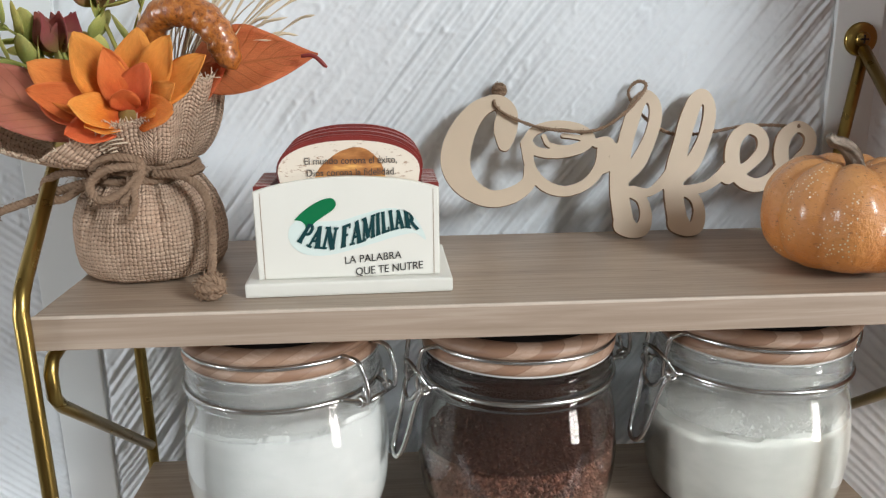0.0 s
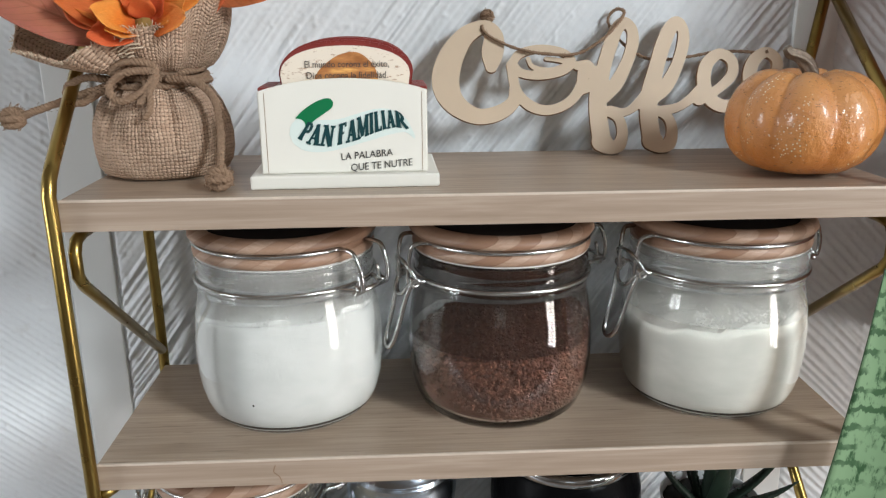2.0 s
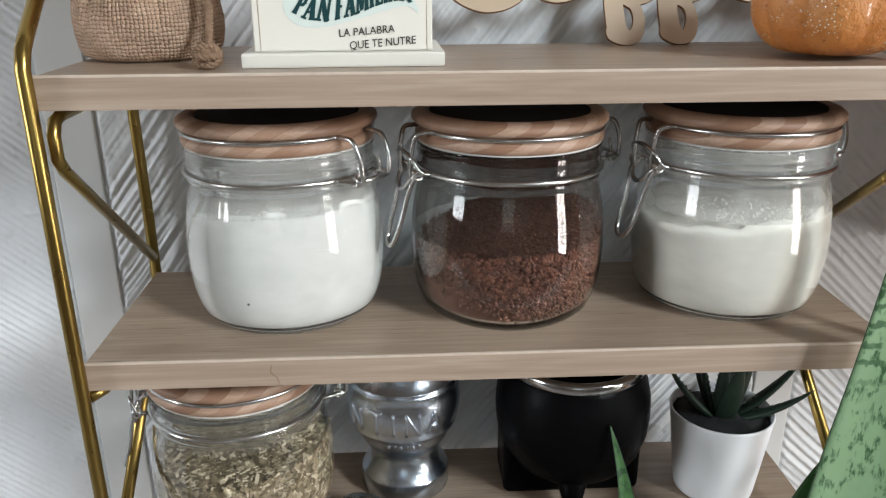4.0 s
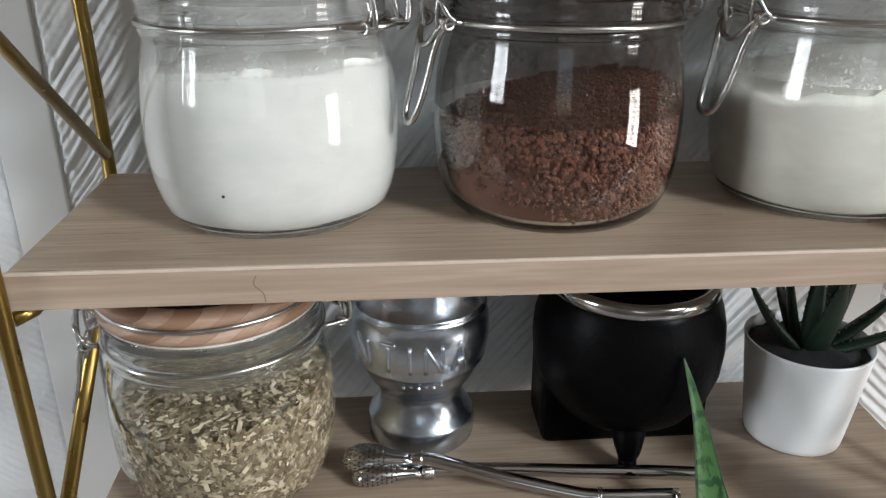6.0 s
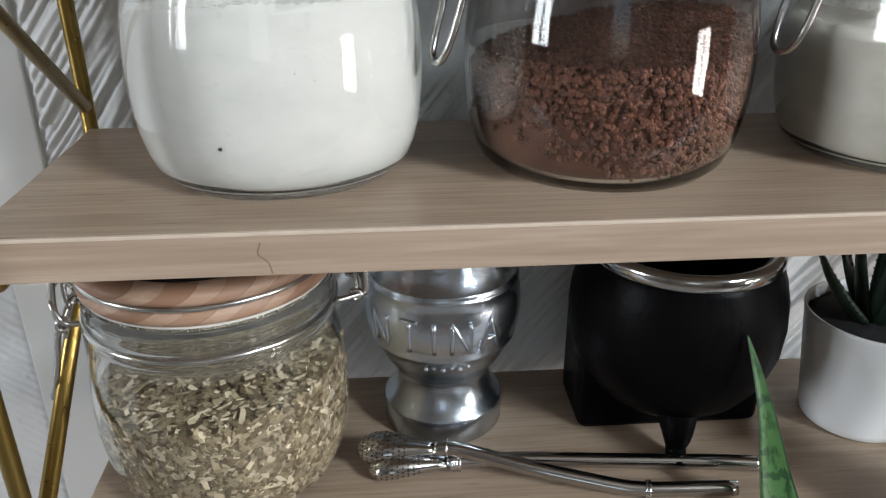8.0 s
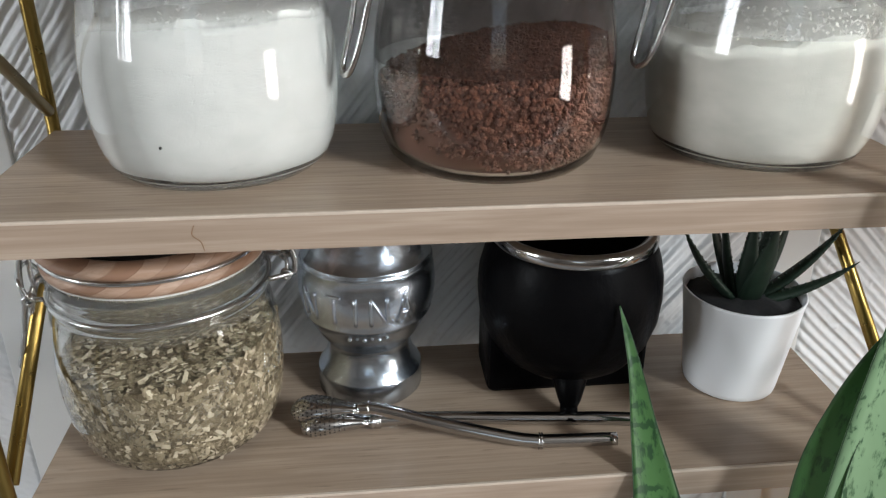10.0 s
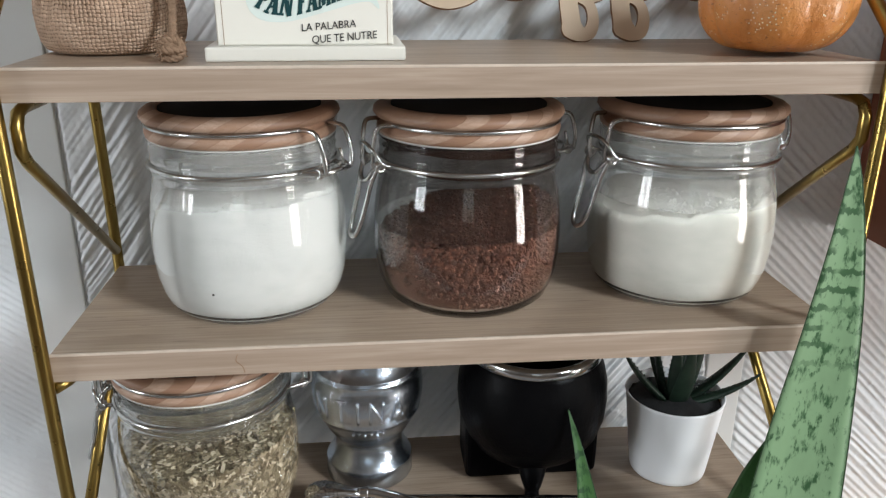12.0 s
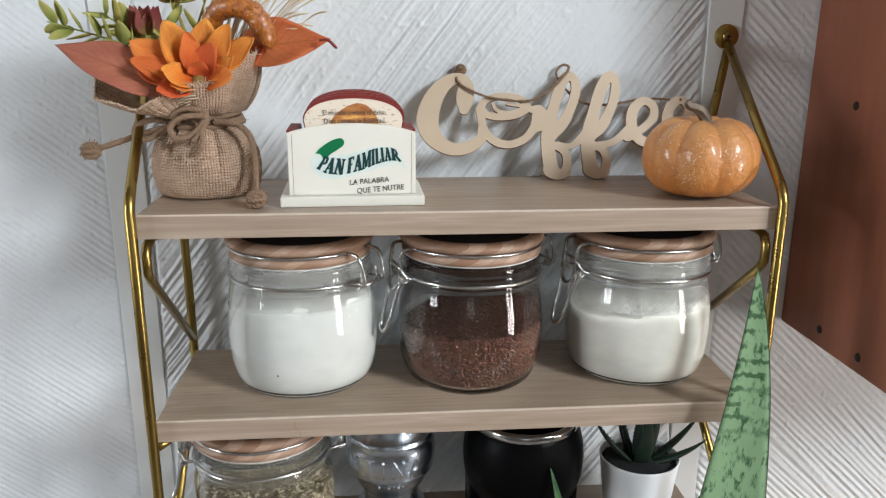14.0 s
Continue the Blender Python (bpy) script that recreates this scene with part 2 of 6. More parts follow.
def make_snake_leaf(name, pale, dark, amount, band_from=9.0):
    """Sansevieria: pale green with flecks in clusters and, towards the tip, jagged dark cross bands."""
    m = Mat(name, 0.38)
    uv = m.coords((1.0, 1.0, 1.0), which="UV")
    big = m.noise(m.coords((140, 80, 1), which="UV"), 1.0, 3, 0.6, 0.4)
    fine = m.noise(m.coords((520, 150, 1), which="UV"), 1.0, 4, 0.65, 0.3)
    spot = m.math("ADD", m.math("MULTIPLY", big, 0.62), m.math("MULTIPLY", fine, 0.38))
    t = 0.565 + (0.5 - amount) * 0.3
    mask = m.ramp(spot, (t - 0.01, 0.0), (t + 0.07, 1.0))
    run = m.split(uv)[1]
    jag = m.math("ADD", m.math("MULTIPLY", run, 2 * math.pi / 0.0105), m.math("MULTIPLY", m.noise(m.coords((240, 60, 1), which="UV"), 1.0, 4, 0.6), 6.0))
    band = m.ramp(m.math("SINE", jag), (0.45, 0.0), (0.70, 1.0))
    gate = m.math("MULTIPLY", m.math("SUBTRACT", m.math("ADD", run, m.math("MULTIPLY", big, 0.04)), band_from), 40)
    band = m.math("MULTIPLY", band, m.math("MULTIPLY", m.ramp(gate, (0.0, 0.0), (1.0, 1.0)), m.ramp(m.noise(m.coords((70, 45, 1), which="UV"), 1.0, 2), (0.42, 0.0), (0.54, 0.9))))
    mask = m.math("MAXIMUM", mask, band)
    soft = m.noise(m.coords((40, 16, 1), which="UV"), 1.0, 4, 0.6)
    c = m.mix(soft, pale, tuple(x * 0.66 for x in pale))
    m.set("Base Color", m.mix(mask, c, dark))
    m.bump(fine, 0.08, 0.0005)
    return m.m


def make_gourd():
    """Orange glaze with brown and pale flecks, pitted and shiny."""
    m = Mat("flecked_orange_gourd", 0.28)
    a = m.noise(m.coords(), 420, 4, 0.65)
    b = m.noise(m.coords((1.2, 0.9, 1.1)), 300, 3, 0.6)
    c = m.ramp(a, (0.34, (0.13, 0.035, 0.008)), (0.46, (0.36, 0.105, 0.018)), (0.62, (0.50, 0.17, 0.03)))
    m.set("Base Color", m.mix(m.ramp(b, (0.66, 0.0), (0.72, 0.8)), c, (0.62, 0.40, 0.20)))
    m.set("Coat Weight", 0.5).bump(a, 0.7, 0.0012)
    return m.m


def make_leather():
    """Black leather, slightly glossy, with creases and small dents."""
    m = Mat("black_leather", 0.36, spec=0.06)
    n = m.noise(m.coords(), 40, 4, 0.6)
    m.set("Base Color", m.mix(n, (0.0014, 0.0014, 0.0018), (0.003, 0.0028, 0.0032)))
    m.set("Roughness", m.ramp(m.noise(m.coords(), 25, 3), (0.35, 0.28), (0.65, 0.50)))
    crease = m.noise(m.coords((1, 1, 0.6)), 130, 5, 0.65, 0.8)
    m.bump(m.math("ADD", m.math("MULTIPLY", n, 1.4), m.math("MULTIPLY", crease, 0.4)), 0.35, 0.0018)
    return m.m


def make_cabinet_wood():
    m = Mat("red_brown_stained_wood", 0.55)
    g = m.noise(m.coords((30, 30, 3)), 2.0, 5, 0.6, 0.4)
    c = m.mix(g, (0.185, 0.058, 0.029), (0.31, 0.105, 0.054))
    m.set("Base Color", c).bump(g, 0.12, 0.0006)
    return m.m


def make_slice_face():
    """Printed bread crumb: cream with brown pores."""
    m = Mat("printed_bread_face", 0.4)
    v = m.noise(m.coords((1, 1, 2.2), (0, 25, 0)), 320, 3, 0.6)
    m.set("Base Color", m.mix(m.ramp(v, (0.34, 1.0), (0.42, 0.0)), (0.80, 0.70, 0.58), (0.48, 0.33, 0.23)))
    return m.m


def make_crust_print():
    m = Mat("printed_bread_loaf", 0.4)
    n = m.noise(m.coords((60, 60, 200), (0, 30, 0)), 1.2, 3, 0.6)
    m.set("Base Color", m.ramp(n, (0.35, (0.33, 0.12, 0.035)), (0.55, (0.52, 0.22, 0.07)), (0.7, (0.78, 0.42, 0.12))))
    return m.m


WALL = make_wall_paint()
STRIP = plain("smooth_white_trim_paint", (0.74, 0.75, 0.74), 0.4, vary=0.05, scale=9, bump=0.1)
ROOM = plain("room_wall_paint", (0.19, 0.165, 0.145), 0.8, vary=0.05, scale=3)
FLOOR = plain("floor_tile_brown", (0.25, 0.19, 0.15), 0.5, scale=4)
BOARD, BAND, BRASS, GLASS, PINE = make_laminate(), make_edge_band(), make_brass(), make_glass(), make_lid_wood()
SLATE = plain("black_chalk_disc", (0.016, 0.013, 0.012), 0.75)
WIRE = plain("galvanised_wire", (0.56, 0.56, 0.55), 0.24, 1.0, bump=0.05)
FLOUR = make_flour("white_flour", (0.44, 0.438, 0.412), (0.50, 0.497, 0.47))
MILK = make_flour("cream_powdered_milk", (0.45, 0.435, 0.385), (0.54, 0.52, 0.465))
DUST = make_glass_film("clinging_powder_film", (0.42, 0.41, 0.385), (0.68, 0.67, 0.63), 0.18, 0.42)
# grey haze painted on the herb jar's neck, for its foggy reflections
HAZE = make_glass_film("painted_neck_haze", (0.30, 0.29, 0.27), (0.30, 0.29, 0.27), 0.03, 0.12)
# brown powder, darkened to put the jar's dark inside into its colour
COCOA_DUST_SHADE = make_glass_film("brown_powder_with_shade", (0.022, 0.013, 0.010), (0.030, 0.015, 0.011), 0.28, 0.55)
COCOA, HERB = make_cocoa(), make_herb()
BURLAP, TWINE, PUMPKIN = make_burlap(), make_twine(), make_pumpkin()
STEM = plain("glittered_dried_stalk", (0.18, 0.14, 0.105), 0.32, 0.45, vary=0.75, scale=330, bump=0.9)
PLY = plain("pale_birch_plywood", (0.63, 0.490, 0.350), 0.55, vary=0.07, scale=30)
BURNT = plain("laser_cut_edge", (0.30, 0.17, 0.09), 0.7)
CREAM = plain("cream_painted_wood", (0.80, 0.775, 0.70), 0.35, vary=0.03, scale=25, bump=0.05)
RED = plain("crust_red_paint", (0.22, 0.028, 0.022), 0.4, vary=0.25)
GREEN = plain("logo_green_ink", (0.0, 0.165, 0.055), 0.4)
TEAL = plain("dark_teal_ink", (0.004, 0.045, 0.05), 0.4)
MINT = plain("pale_mint_ink", (0.70, 0.785, 0.735), 0.4, vary=0.04)
GREY_INK = plain("grey_brown_ink", (0.075, 0.062, 0.055), 0.5)
INK = plain("black_ink", (0.015, 0.014, 0.014), 0.5)
SLICE, LOAF = make_slice_face(), make_crust_print()
PETAL = make_petal("orange_cloth_petal", (0.52, 0.065, 0.012), (0.80, 0.225, 0.028), (0.88, 0.37, 0.075), (0.70, 0.105, 0.045), 0.25)
BIG_LEAF = make_petal("burgundy_orange_cloth_leaf", (0.62, 0.30, 0.13), (0.56, 0.20, 0.10), (0.27, 0.055, 0.07), (0.46, 0.15, 0.10), 0.95, 0.5)
RUST_LEAF = make_petal("rust_orange_cloth_leaf", (0.36, 0.11, 0.035), (0.66, 0.22, 0.065), (0.58, 0.075, 0.030), (0.62, 0.18, 0.07), 0.35, 0.55)
BUD = make_petal("dusky_red_cloth_bud", (0.30, 0.20, 0.06), (0.24, 0.07, 0.06), (0.26, 0.04, 0.055), (0.30, 0.10, 0.06))
SPRIG = make_petal("olive_green_cloth_leaf", (0.22, 0.26, 0.06), (0.40, 0.42, 0.11), (0.58, 0.53, 0.18), (0.53, 0.44, 0.12), 0.3, 0.2)
GOURD = make_gourd()
FRAY = plain("loose_jute_thread", (0.66, 0.52, 0.38), 0.9)
STRAW = plain("dried_straw", (0.68, 0.55, 0.38), 0.8)
METAL = plain("cast_polished_aluminium", (0.56, 0.625, 0.70), 0.245, 1.0, vary=0.22, scale=70, bump=0.35)
STEEL = plain("polished_stainless_steel", (0.52, 0.52, 0.52), 0.15, 1.0, vary=0.1, bump=0.02)
BLACK = make_leather()
POT = plain("white_plastic_pot", (0.84, 0.86, 0.88), 0.38, vary=0.02, scale=10, bump=0.02)
SOIL = plain("dark_soil", (0.025, 0.025, 0.026), 0.9, vary=0.6, scale=260, bump=0.9)
ALOE = plain("dark_green_succulent", (0.011, 0.026, 0.015), 0.5, vary=0.6, scale=200, bump=0.3)
SNAKE = make_snake_leaf("snake_leaf_pale", (0.255, 0.41, 0.225), (0.035, 0.095, 0.038), 0.60, 0.31)
SNAKE_D = make_snake_leaf("snake_leaf_dark", (0.045, 0.12, 0.035), (0.02, 0.05, 0.018), 0.6)
SNAKE_G = make_snake_leaf("snake_leaf_green", (0.075, 0.185, 0.055), (0.016, 0.058, 0.018), 0.62, 0.0)
SNAKE_EDGE = plain("snake_leaf_margin", (0.03, 0.075, 0.03), 0.45)
ORANGE = plain("orange_glazed_ceramic", (0.78, 0.36, 0.045), 0.35, vary=0.06, scale=20)
CABINET = make_cabinet_wood()
NAIL = plain("dark_nail_hole", (0.012, 0.008, 0.006), 0.7)
SEAM_GLINT = plain("pale_seam_and_glint", (0.60, 0.50, 0.41), 0.5, vary=0.2, scale=90)
COUNTER = plain("grey_worktop", (0.26, 0.25, 0.24), 0.45, scale=40)

# ================= mesh helpers =================


def mesh_from(name, verts, faces, mat, smooth=True, uvs=None):
    me = bpy.data.meshes.new(name)
    me.from_pydata(verts, [], faces)
    if smooth:
        me.polygons.foreach_set("use_smooth", [True] * len(me.polygons))
    if uvs is not None:
        layer = me.uv_layers.new(name="UVMap")
        idx = np.zeros(len(me.loops), dtype=np.int32)
        me.loops.foreach_get("vertex_index", idx)
        layer.data.foreach_set("uv", np.asarray(uvs, dtype=np.float32)[idx].ravel())
    me.materials.append(mat)
    me.update()
    return me


def part(name, data, parent, label="", m=None):
    """Links mesh data as one part under a thing or under a part."""
    ob = new(name, data)
    ob.parent = parent
    if m is not None:
        ob.matrix_basis = m
    if label:
        ob["label"] = label
    return ob


def thing(name, m, label, category, group="", kind=""):
    ob = new(name)
    ob.empty_display_size = 0.01
    ob.matrix_basis = m
    return tagged(ob, label, category, group, kind)


def spline(pts, per=8):
    """Points along a Catmull-Rom curve; a point may carry extra values."""
    p = [np.array(q, dtype=float) for q in pts]
    p = [2 * p[0] - p[1]] + p + [2 * p[-1] - p[-2]]
    out = []
    for i in range(1, len(p) - 2):
        a, b, c, d = p[i - 1:i + 3]
        for k in range(per):
            t = k / per
            out.append(0.5 * (2 * b + (c - a) * t + (2 * a - 5 * b + 4 * c - d) * t * t + (3 * b - a - 3 * c + d) * t ** 3))
    out.append(p[-2])
    return out


def tube_geo(pts, radius, seg=8, closed=False, flat=1.0):
    """Verts and faces of a round bar along points; radius is a number or a list."""
    pts = [Vector(q[:3]) for q in pts]
    n = len(pts)
    rad = radius if isinstance(radius, (list, tuple)) else [radius] * n
    tang = []
    for i in range(n):
        a = pts[(i - 1) % n] if closed or i else pts[0]
        b = pts[(i + 1) % n] if closed or i < n - 1 else pts[-1]
        tang.append((b - a).normalized())
    up = Vector((0, 0, 1)) if abs(tang[0].z) < 0.9 else Vector((1, 0, 0))
    side = tang[0].cross(up).normalized()
    verts, faces = [], []
    for i in range(n):
        side = (side - tang[i] * side.dot(tang[i])).normalized()
        other = tang[i].cross(side)
        for k in range(seg):
            a = 2 * math.pi * k / seg
            verts.append(tuple(pts[i] + rad[i] * (math.cos(a) * side + flat * math.sin(a) * other)))
    for i in range(n if closed else n - 1):
        j = (i + 1) % n
        for k in range(seg):
            l = (k + 1) % seg
            faces.append((i * seg + k, i * seg + l, j * seg + l, j * seg + k))
    if not closed:
        faces.append(tuple(range(seg))[::-1])
        faces.append(tuple((n - 1) * seg + k for k in range(seg)))
    return verts, faces


def tube(name, pts, radius, mat, seg=8, closed=False, flat=1.0):
    return mesh_from(name, *tube_geo(pts, radius, seg, closed, flat), mat)


def joined(name, geos, mat, smooth=True):
    verts, faces = [], []
    for v, f in geos:
        o = len(verts)
        verts += v
        faces += [tuple(i + o for i in q) for q in f]
    return mesh_from(name, verts, faces, mat, smooth)


def rope_geo(pts, radius, turns_per_m=160, strands=3, per=6):
    """Twisted strands along a curve."""
    c = [Vector(q[:3]) for q in spline(pts, per)]
    fine = []
    for a, b in zip(c, c[1:]):
        k = max(1, int((b - a).length / 0.0011))
        fine += [a.lerp(b, i / k) for i in range(k)]
    fine.append(c[-1])
    run, geos = 0.0, []
    frames = []
    side = None
    for i, p in enumerate(fine):
        t = (fine[min(i + 1, len(fine) - 1)] - fine[max(i - 1, 0)]).normalized()
        if side is None:
            side = t.orthogonal().normalized()
        side = (side - t * side.dot(t)).normalized()
        frames.append((p, side.copy(), t.cross(side), run))
        if i + 1 < len(fine):
            run += (fine[i + 1] - p).length
    for s in range(strands):
        ph = 2 * math.pi * s / strands
        line = []
        for p, a, b, r in frames:
            w = ph + r * turns_per_m * 2 * math.pi
            line.append(p + radius * 0.5 * (math.cos(w) * a + math.sin(w) * b))
        geos.append(tube_geo(line, radius * 0.58, 6))
    hair = random.Random(len(fine))
    for p, a, b, r in frames[::2]:
        w = hair.uniform(0, 2 * math.pi)
        d = math.cos(w) * a + math.sin(w) * b
        e = a.cross(b) * hair.uniform(-1.5, 1.5)
        L = radius * hair.uniform(0.4, 1.3)
        geos.append(tube_geo([p + d * radius * 0.8, p + d * (radius + L * 0.5) + e * L * 0.5, p + d * (radius + L * 0.7) + e * L], 0.00010, 3))
    return geos


def lathe_geo(profile, seg=64, shape=None, close_top=True, close_bottom=True):
    """Turns (radius, z) pairs round z; shape(angle, r, z) may move each point."""
    verts, faces, uvs, far = [], [], [], [0.0] * seg
    for i, (r, z) in enumerate(profile):
        for k in range(seg):
            a = 2 * math.pi * k / seg
            p = (r * math.cos(a), r * math.sin(a), z) if shape is None else shape(a, r, z)
            if i:
                far[k] += (Vector(p) - Vector(verts[(i - 1) * seg + k])).length
            verts.append(p)
            uvs.append((a * 0.04, far[k]))
    for i in range(len(profile) - 1):
        for k in range(seg):
            l = (k + 1) % seg
            faces.append((i * seg + k, i * seg + l, (i + 1) * seg + l, (i + 1) * seg + k))
    if close_bottom:
        faces.append(tuple(range(seg))[::-1])
    if close_top:
        o = (len(profile) - 1) * seg
        faces.append(tuple(o + k for k in range(seg)))
    return verts, faces, uvs


def lathe(name, profile, mat, seg=64, shape=None, close_top=True, close_bottom=True):
    v, f, u = lathe_geo(profile, seg, shape, close_top, close_bottom)
    return mesh_from(name, v, f, mat, True, u)


def box_mesh(name, lo, hi, mat, bevel=0.001, segs=2):
    bm = bmesh.new()
    bmesh.ops.create_cube(bm, size=1)
    for v in bm.verts:
        v.co = [lo[i] + (v.co[i] + 0.5) * (hi[i] - lo[i]) for i in range(3)]
    if bevel:
        bmesh.ops.bevel(bm, geom=list(bm.edges), offset=bevel, segments=segs, affect="EDGES", profile=0.6)
    me = bpy.data.meshes.new(name)
    bm.to_mesh(me)
    bm.free()
    me.materials.append(mat)
    return me


def box_geo(lo, hi):
    v = [(x, y, z) for z in (lo[2], hi[2]) for y in (lo[1], hi[1]) for x in (lo[0], hi[0])]
    return v, [(0, 2, 3, 1), (4, 5, 7, 6), (0, 1, 5, 4), (2, 6, 7, 3), (0, 4, 6, 2), (1, 3, 7, 5)]


def outline_mesh(name, pts, y0, y1, mat, bevel=0.0):
    """Closed outline of (x, z) pairs, as a plate between y0 (front) and y1."""
    bm = bmesh.new()
    a = [bm.verts.new((x, y0, z)) for x, z in pts]
    b = [bm.verts.new((x, y1, z)) for x, z in pts]
    n = len(pts)
    bm.faces.new(a)
    bm.faces.new(b[::-1])
    for i in range(n):
        bm.faces.new((a[i], b[i], b[(i + 1) % n], a[(i + 1) % n]))
    bmesh.ops.recalc_face_normals(bm, faces=list(bm.faces))
    if bevel:
        rim = [e for e in bm.edges if abs(e.verts[0].co.y - e.verts[1].co.y) < 1e-6]
        bmesh.ops.bevel(bm, geom=rim, offset=bevel, segments=2, affect="EDGES")
    me = bpy.data.meshes.new(name)
    bm.to_mesh(me)
    bm.free()
    me.materials.append(mat)
    return me


def value_noise(x, y, seed):
    """Smooth noise in 0..1 on numpy arrays."""
    rng = np.random.RandomState(seed)
    tab = rng.rand(256, 256)
    xi, yi = np.floor(x).astype(int), np.floor(y).astype(int)
    fx, fy = x - xi, y - yi
    fx, fy = fx * fx * (3 - 2 * fx), fy * fy * (3 - 2 * fy)
    g = lambda i, j: tab[i & 255, j & 255]
    return (g(xi, yi) * (1 - fx) + g(xi + 1, yi) * fx) * (1 - fy) + (g(xi, yi + 1) * (1 - fx) + g(xi + 1, yi + 1) * fx) * fy


def text_mesh(name, words, size, mat, thick=0.0002, bend=None, width=None):
    """Letters as a mesh in the x-z plane, facing -y, centred on the origin."""
    cu = bpy.data.curves.new(name, "FONT")
    cu.body, cu.size, cu.align_x, cu.extrude, cu.resolution_u = words, size, "LEFT", 0, 3
    ob = bpy.data.objects.new(name, cu)
    scene.collection.objects.link(ob)
    bpy.context.view_layer.update()
    me = bpy.data.meshes.new_from_object(ob.evaluated_get(bpy.context.evaluated_depsgraph_get()))
    bpy.data.objects.remove(ob)
    me.name = name
    xs = [v.co.x for v in me.vertices]
    lo, hi = min(xs), max(xs)
    fit = (width / (hi - lo)) if width else 1.0
    for v in me.vertices:
        x, z = (v.co.x - (lo + hi) / 2) * fit, v.co.y
        if bend:
            x, z = bend(x, z)
        v.co = (x, -thick, z)
    me.materials.clear()
    me.materials.append(mat)
    return me

# ================= setting =================


def structure(name, data, label):
    ob = new(name, data)
    return tagged(ob, label, "structure", kind="structure")


def wall_with_openings(name, label, axis, at, thick, lo, hi, z1, *holes):
    """An upright wall at axis = at from lo to hi, with openings (a0, a1, z0, z1) through it, in order along it."""
    spans, edge = [], lo
    for a0, a1, h0, h1 in holes:
        spans += [(edge, a0, 0, z1), (a0, a1, 0, h0), (a0, a1, h1, z1)]
        edge = a1
    spans.append((edge, hi, 0, z1))
    geos = []
    for p, q, r, s in spans:
        if axis == "x":
            geos.append(box_geo((min(at, at + thick), p, r), (max(at, at + thick), q, s)))
        else:
            geos.append(box_geo((p, min(at, at + thick), r), (q, max(at, at + thick), s)))
    return structure(name, joined(name, geos, ROOM, smooth=False), label)


wall_north = structure("wall_north", box_mesh("wall_north", (ROOM_W, WALL_Y + 0.003, 0), (ROOM_E, WALL_Y + 0.13, ROOM_TOP), STRIP, 0), "white painted wall with combed plaster panels")
wall_with_openings("wall_east", "plain room wall with two window openings", "x", ROOM_E, 0.12, ROOM_S, WALL_Y + 0.003, ROOM_TOP, (-1.87, -1.25, 2.13, 2.87), (-1.08, -0.69, 0.925, 1.475))
wall_with_openings("wall_west", "plain room wall with a window opening", "x", ROOM_W, -0.12, ROOM_S, WALL_Y + 0.003, ROOM_TOP, (-1.21, -0.59, 1.35, 2.15))
# the opening in this wall is added for the fill light
wall_with_openings("wall_south", "plain room wall with a window opening", "y", ROOM_S, -0.12, ROOM_W - 0.12, ROOM_E + 0.12, ROOM_TOP, (-0.75, 0.05, 1.25, 2.25))
structure("floor", box_mesh("floor", (ROOM_W - 0.12, ROOM_S - 0.12, -0.1), (ROOM_E + 0.12, WALL_Y + 0.13, 0), FLOOR, 0), "brown tiled floor")
structure("ceiling", box_mesh("ceiling", (ROOM_W - 0.12, ROOM_S - 0.12, ROOM_TOP), (ROOM_E + 0.12, WALL_Y + 0.13, ROOM_TOP + 0.1), ROOM, 0), "plain painted ceiling")


